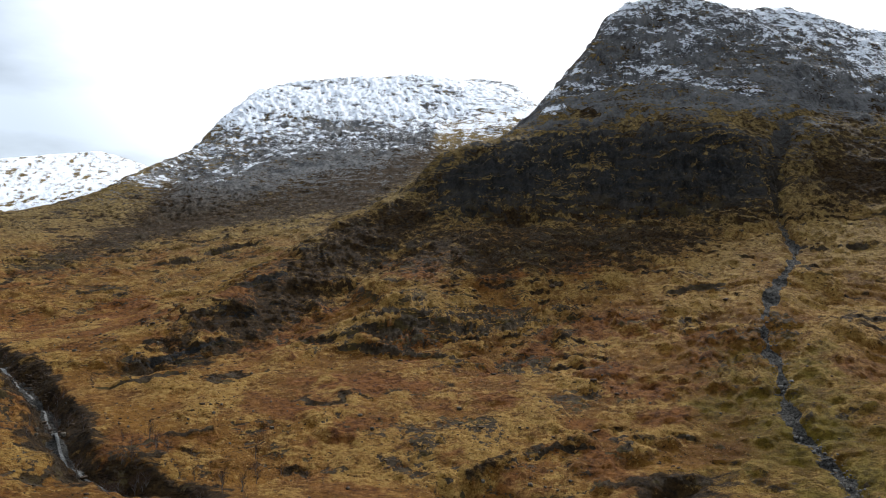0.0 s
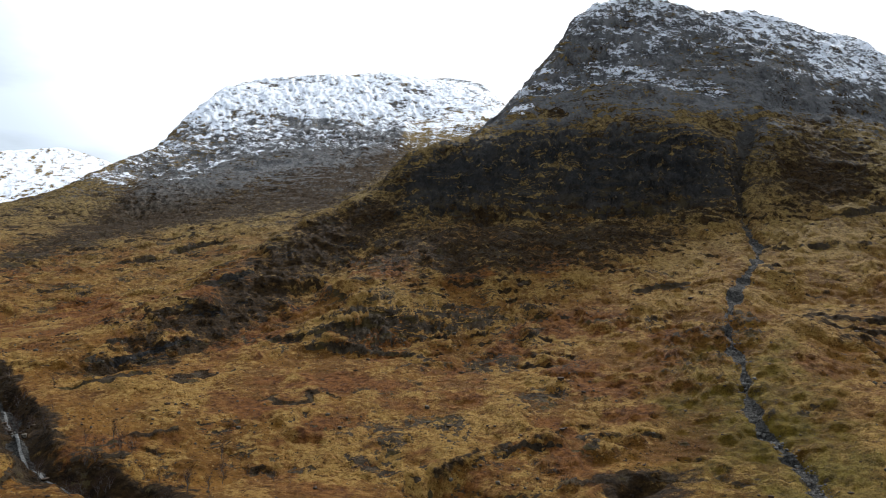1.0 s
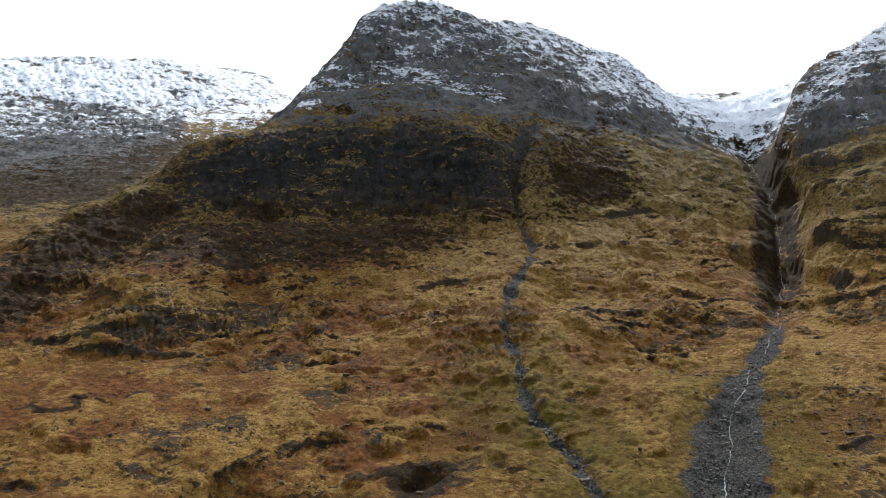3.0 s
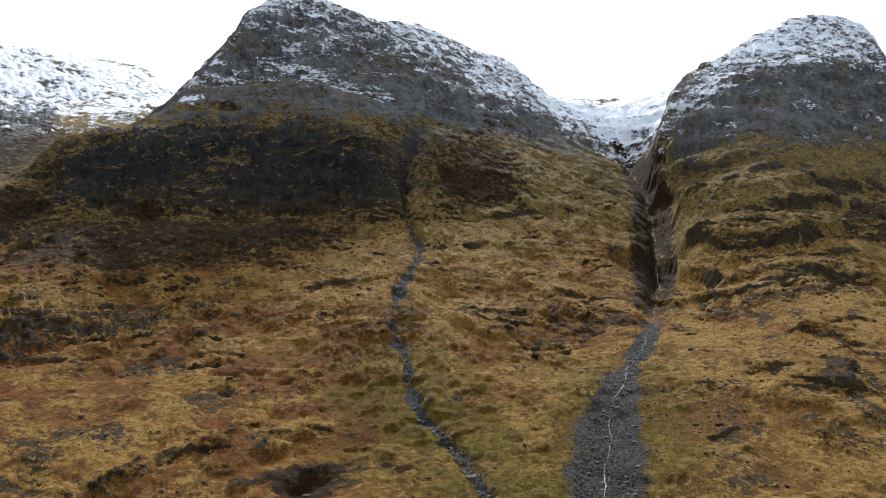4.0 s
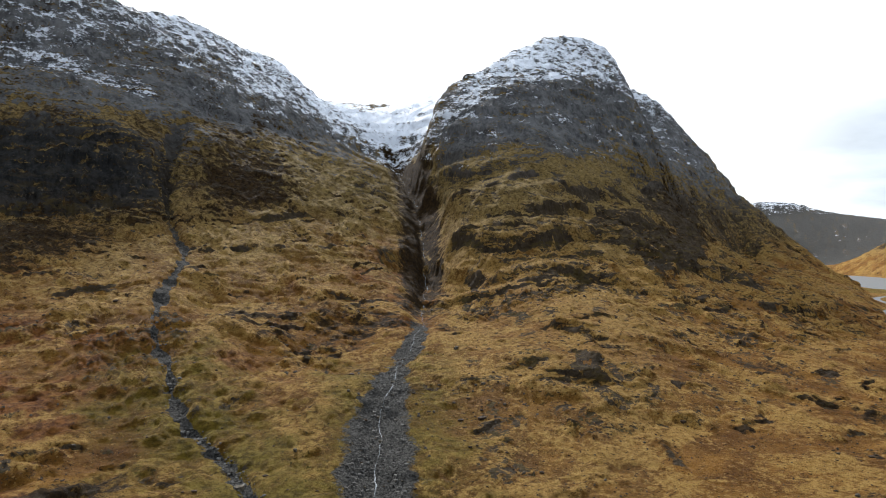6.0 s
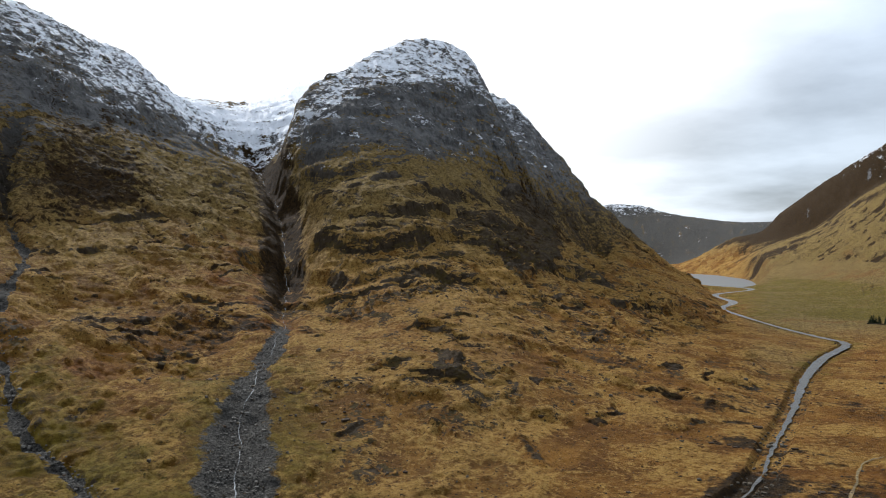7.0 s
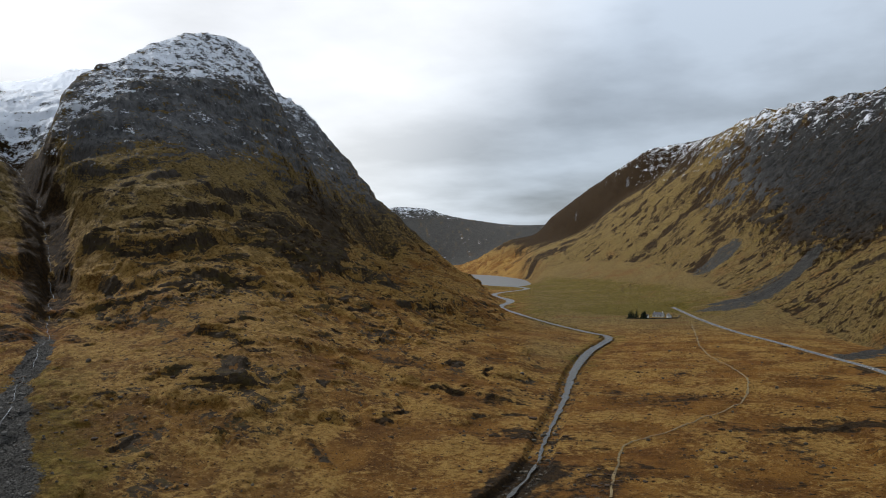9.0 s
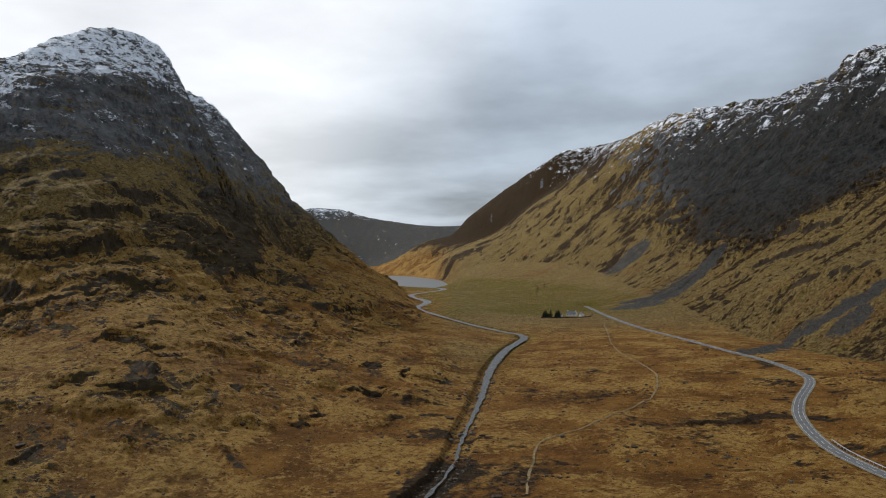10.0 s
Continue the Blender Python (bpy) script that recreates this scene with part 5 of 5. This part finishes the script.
def strew():
    co, cover = LAND[0], LAND[3]
    x, y, z = co.T
    r, az = np.hypot(x, y), np.degrees(np.arctan2(x, y))
    seen = (az > -31) & (az < 101) & (r > 255)
    rng = np.random.default_rng(5)
    dry, _ = near_line(x, y, ROAD, 20)
    wet, _ = near_line(x, y, RIVER, 20)
    free = seen & (dry > 7) & (wet > 7) & (np.hypot(x - LOCH_C[0], y - LOCH_C[1]) > 800)
    clump = step(fbm(x, y, 60, 4, 0.6, 95), 0.0, 0.35)
    w = free * (r < 950) * (z < 330) * r**1.1 * (0.06 + clump + 1.2 * cover["rock"] + 0.5 * cover["scree"])
    p = pick(6000, w, 6)
    scatter("boulders", p, 0.12 + rng.gamma(1.1, 0.21, len(p)), ROCK, "grey boulders scattered over the hillside", "boulder", 11)
    main, _ = near_line(x, y, CURVE["main_gully"], 40)
    left, _ = near_line(x, y, CURVE["left_gully"], 40)
    w = free * ((main < 6 + 5 * (r < 340)) * 1.0 + (left < 4) * 0.6) * (r < 480) * r
    p = pick(3000, w, 7)
    scatter("gully_stones", p, 0.12 + rng.gamma(1.3, 0.14, len(p)), PALE_ROCK, "pale stones filling the stream gullies", "stones", 21, 0.6)
    wet2, _ = near_line(x, y, RIVER, 12)
    w = seen * (wet2 < 6.5) * (wet2 > 1.0) * (r < 1100) * r
    p = pick(600, w, 12)
    scatter("river_stones", p, 0.15 + rng.gamma(1.5, 0.22, len(p)), ROCK, "dark stones along the river bed", "stones", 41, 0.6, 0.1)
    clump = step(fbm(x, y, 45, 4, 0.62, 97), 0.05, 0.4)
    w = free * (r < 700) * (z < 230) * r**1.2 * (0.01 + clump**2 * (0.1 + cover["heather"]**2)) * (cover["rock"] < 0.6)
    p = pick(5000, w, 8)
    scatter("heather_clumps", p, 0.2 + rng.gamma(1.5, 0.22, len(p)), HEATH, "dark brown heather clumps on the moor", "heather", 31, 0.5, 0.4)


strew()


# ---- trees ----
def bare_tree(seed, height):
    """A leafless birch: trunk with limbs, and a crown of fine twigs."""
    rng = random.Random(seed)
    wood, twig = [[], []], [[], []]

    def limb(store, a, b, ra, rb):
        v, f = store
        d = (b - a).normalized()
        u = d.orthogonal().normalized()
        w = d.cross(u)
        n = len(v)
        for c, rad in ((a, ra), (b, rb)):
            for k in range(4):
                t = k * TAU / 4
                v.append((c + (u * math.cos(t) + w * math.sin(t)) * rad)[:])
        for k in range(4):
            f.append((n + k, n + (k + 1) % 4, n + 4 + (k + 1) % 4, n + 4 + k))

    def grow(a, d, length, rad, depth):
        for _ in range(3):
            d = (d + Vector((rng.gauss(0, 0.13), rng.gauss(0, 0.13), 0.06))).normalized()
            b = a + d * length / 3
            limb(wood if depth < 2 else twig, a, b, rad, rad * 0.8)
            a, rad = b, rad * 0.8
            if depth < 4:
                for _ in range(2 if depth else 3):
                    turn = Vector((rng.gauss(0, 1), rng.gauss(0, 1), rng.gauss(0.35, 0.5))).normalized()
                    if depth < 3 or rng.random() < 0.75:
                        grow(a, (d * 0.7 + turn * 0.8).normalized(), length * rng.uniform(0.45, 0.62), rad * 0.55, depth + 1)
    grow(Vector((0, 0, -0.3)), Vector((0, 0, 1)), height * 0.72, height * 0.022, 0)
    tree = tagged(new("birch_tree"), "leafless brown birch tree on the stream bank", "tree", "bare birches along the stream")
    mesh_object("trunk", *wood, BARK, tree)
    mesh_object("crown", *twig, TWIG, tree)
    return tree


def conifer(seed, height):
    """A dark spruce: straight trunk, drooping tiers of small needle sprays."""
    rng = random.Random(seed)
    v, f = [], []
    tiers = 15
    for i in range(tiers):
        t = i / (tiers - 1)
        z, reach = height * (0.08 + 0.9 * t), height * 0.3 * (1 - t)**0.8 + 0.12
        for k in range(max(4, int(13 * (1 - t)) + 3)):
            a = rng.random() * TAU
            rr = reach * rng.uniform(0.6, 1.12)
            for q in range(4):
                s0, s1 = rr * q / 4, rr * (q + 1) / 4
                w = 0.10 * height * (1 - t * 0.6) * (1 - q / 6) * rng.uniform(0.3, 0.6)
                c, d = math.cos(a), math.sin(a)
                n = len(v)
                dz = -0.3 * s1 + rng.uniform(-0.15, 0.1)
                v += [(c * s0 - d * w, d * s0 + c * w, z - 0.3 * s0), (c * s0 + d * w, d * s0 - c * w, z - 0.3 * s0), (c * s1, d * s1, z + dz - 0.25)]
                v += [(c * s0, d * s0, z - 0.3 * s0 + 0.3 * w), (c * s1, d * s1, z + dz + 0.1), (c * (s0 + s1) / 2, d * (s0 + s1) / 2, z + dz - 0.5)]
                f += [(n, n + 1, n + 2), (n + 3, n + 4, n + 5)]
    tree = tagged(new("spruce_tree"), "dark green spruce in a shelter belt by the farm", "tree", "spruces by the farm")
    mesh_object("crown", v, f, NEEDLE, tree)
    bm = bmesh.new()
    bmesh.ops.create_cone(bm, cap_ends=True, segments=7, radius1=height * 0.022, radius2=0.03, depth=height,
                          matrix=Matrix.Translation((0, 0, height / 2 - 0.3)))
    part("trunk", bm, BARK, tree)
    return tree


def stand(tree, spots, scales):
    """Set the tree at its first spot and copies of it at the others."""
    for i, ((x, y), s) in enumerate(zip(spots, scales)):
        m = Matrix.LocRotScale((x, y, float(ground_at(np.array([x]), np.array([y]))[0]) - 0.1), Euler((0, 0, 2.4 * i)), (s, s, s))
        if i == 0:
            first = m
        else:
            copy_thing(tree, Matrix.LocRotScale(m.to_translation(), m.to_quaternion(), None)).scale = (s, s, s)
    tree.matrix_basis = first


def plant():
    rng = random.Random(9)
    spots = []
    for name, count, far in (("glen_stream", 44, 13), ("glen_stream_upper", 36, 22)):
        c = CURVE[name]
        for _ in range(count):
            q = c[rng.randrange(len(c))]
            spots.append((q[0] + rng.gauss(0, far) + 6, q[1] + rng.gauss(0, far * 0.6)))
    for _ in range(24):
        spots.append((rng.uniform(-115, -40), rng.uniform(268, 305)))
    for k in range(3):
        mine = spots[k::3]
        stand(bare_tree(40 + k, 6.0 + k), mine, [rng.uniform(0.4, 0.95) for _ in mine])
    belt = [(1020 + rng.gauss(0, 3.0), (238 if k < 5 else 224) + rng.gauss(0, 2.6)) for k in range(14)]
    stand(conifer(3, 10.5), belt, [rng.uniform(0.55, 1.15) for _ in belt])
    field = [(1541, 375), (1601, 377), (1575, 240), (1420, 120), (1700, 300)]
    stand(bare_tree(60, 9.5), field, [1.3, 1.2, 1.0, 0.9, 1.1])


plant()


# ---- farm ----
def cottage(name, label, x, y, turn, long, deep, eaves, chimneys):
    """A low house with thick walls, a gabled roof, windows and a door."""
    z = float(ground_at(np.array([x]), np.array([y]))[0])
    house = tagged(new(name), label, "house", "farm buildings")
    house.matrix_basis = pose(x, y, z, 0, 0, turn)
    bm = bmesh.new()
    box(bm, (-long / 2, -deep / 2, -0.5), (long / 2, deep / 2, eaves))
    top = eaves + deep * 0.42
    for sx in (-1, 1):
        a = [bm.verts.new((sx * long / 2, -deep / 2, eaves)), bm.verts.new((sx * long / 2, deep / 2, eaves)), bm.verts.new((sx * long / 2, 0, top))]
        b = [bm.verts.new((sx * (long / 2 - 0.5), q.co.y, q.co.z)) for q in a]
        bm.faces.new(a)
        bm.faces.new(b[::-1])
        for i in range(3):
            bm.faces.new((a[i], a[(i + 1) % 3], b[(i + 1) % 3], b[i]))
    bmesh.ops.recalc_face_normals(bm, faces=bm.faces)
    part("wall", bm, WALL_WHITE, house)
    for side in (-1, 1):
        bm = bmesh.new()
        o, t = 0.35, 0.22
        lo, hi = (side * (deep / 2 + o), eaves - o * 0.84 + 0.1), (0.0, top + 0.1)
        ring = [(-long / 2 - o, *lo), (long / 2 + o, *lo), (long / 2 + o, *hi), (-long / 2 - o, *hi)]
        a = [bm.verts.new(q) for q in ring]
        b = [bm.verts.new((q[0], q[1], q[2] + t)) for q in ring]
        bm.faces.new(a)
        bm.faces.new(b)
        for i in range(4):
            bm.faces.new((a[i], a[(i + 1) % 4], b[(i + 1) % 4], b[i]))
        bmesh.ops.recalc_face_normals(bm, faces=bm.faces)
        part("roof", bm, SLATE, house)
    for cx in chimneys:
        bm = bmesh.new()
        box(bm, (cx - 0.5, -0.35, top - 0.4), (cx + 0.5, 0.35, top + 1.2), 0.03)
        box(bm, (cx - 0.58, -0.43, top + 1.2), (cx + 0.58, 0.43, top + 1.35), 0.02)
        part("chimney", bm, WALL_WHITE, house)
    n = max(1, int(long / 4))
    for side in (-1, 1):
        for i in range(n):
            cx = -long / 2 + long * (i + 0.5) / n
            door = i == n // 2 and side == -1
            bm = bmesh.new()
            w, lo, hi = (0.5, 0.0, 2.0) if door else (0.55, 0.9, 2.1)
            box(bm, (cx - w, side * (deep / 2 + 0.02) - 0.05, lo), (cx + w, side * (deep / 2 + 0.02) + 0.05, hi), 0.02)
            part("door" if door else "window", bm, SLATE, house)


cottage("farmhouse", "white farmhouse with a slate roof", 1050, 212, 72, 13, 6, 2.9, (-5.6, 5.6))
cottage("byre", "low white farm outbuilding", 1043, 198, 20, 9, 5, 2.3, ())
cottage("shed", "small white shed beside the farmhouse", 1034, 224, 80, 6, 4, 2.2, ())


def field_wall(x0, y0, x1, y1):
    """A dry stone wall that follows the ground."""
    n = max(2, int(math.hypot(x1 - x0, y1 - y0) / 2))
    xs, ys = np.linspace(x0, x1, n), np.linspace(y0, y1, n)
    z = ground_at(xs, ys)
    d = np.array([x1 - x0, y1 - y0]) / math.hypot(x1 - x0, y1 - y0)
    rng = np.random.default_rng(17)
    v, f = [], []
    for i in range(n):
        h = 1.1 + 0.2 * rng.random()
        for s, dz in ((-0.4, -0.3), (-0.25, h), (0.25, h), (0.4, -0.3)):
            v.append((xs[i] - d[1] * s, ys[i] + d[0] * s, z[i] + dz))
    for i in range(n - 1):
        for k in range(3):
            a = 4 * i + k
            f.append((a, a + 1, a + 5, a + 4))
    f += [(0, 1, 2, 3), (4 * n - 1, 4 * n - 2, 4 * n - 3, 4 * n - 4)]
    tagged(mesh_object("field_wall", v, f, ROCK), "low dry stone wall round the farm", "wall", "farm walls")


field_wall(1015, 244, 1018, 200)
field_wall(1018, 200, 1030, 185)
field_wall(1030, 185, 1075, 190)
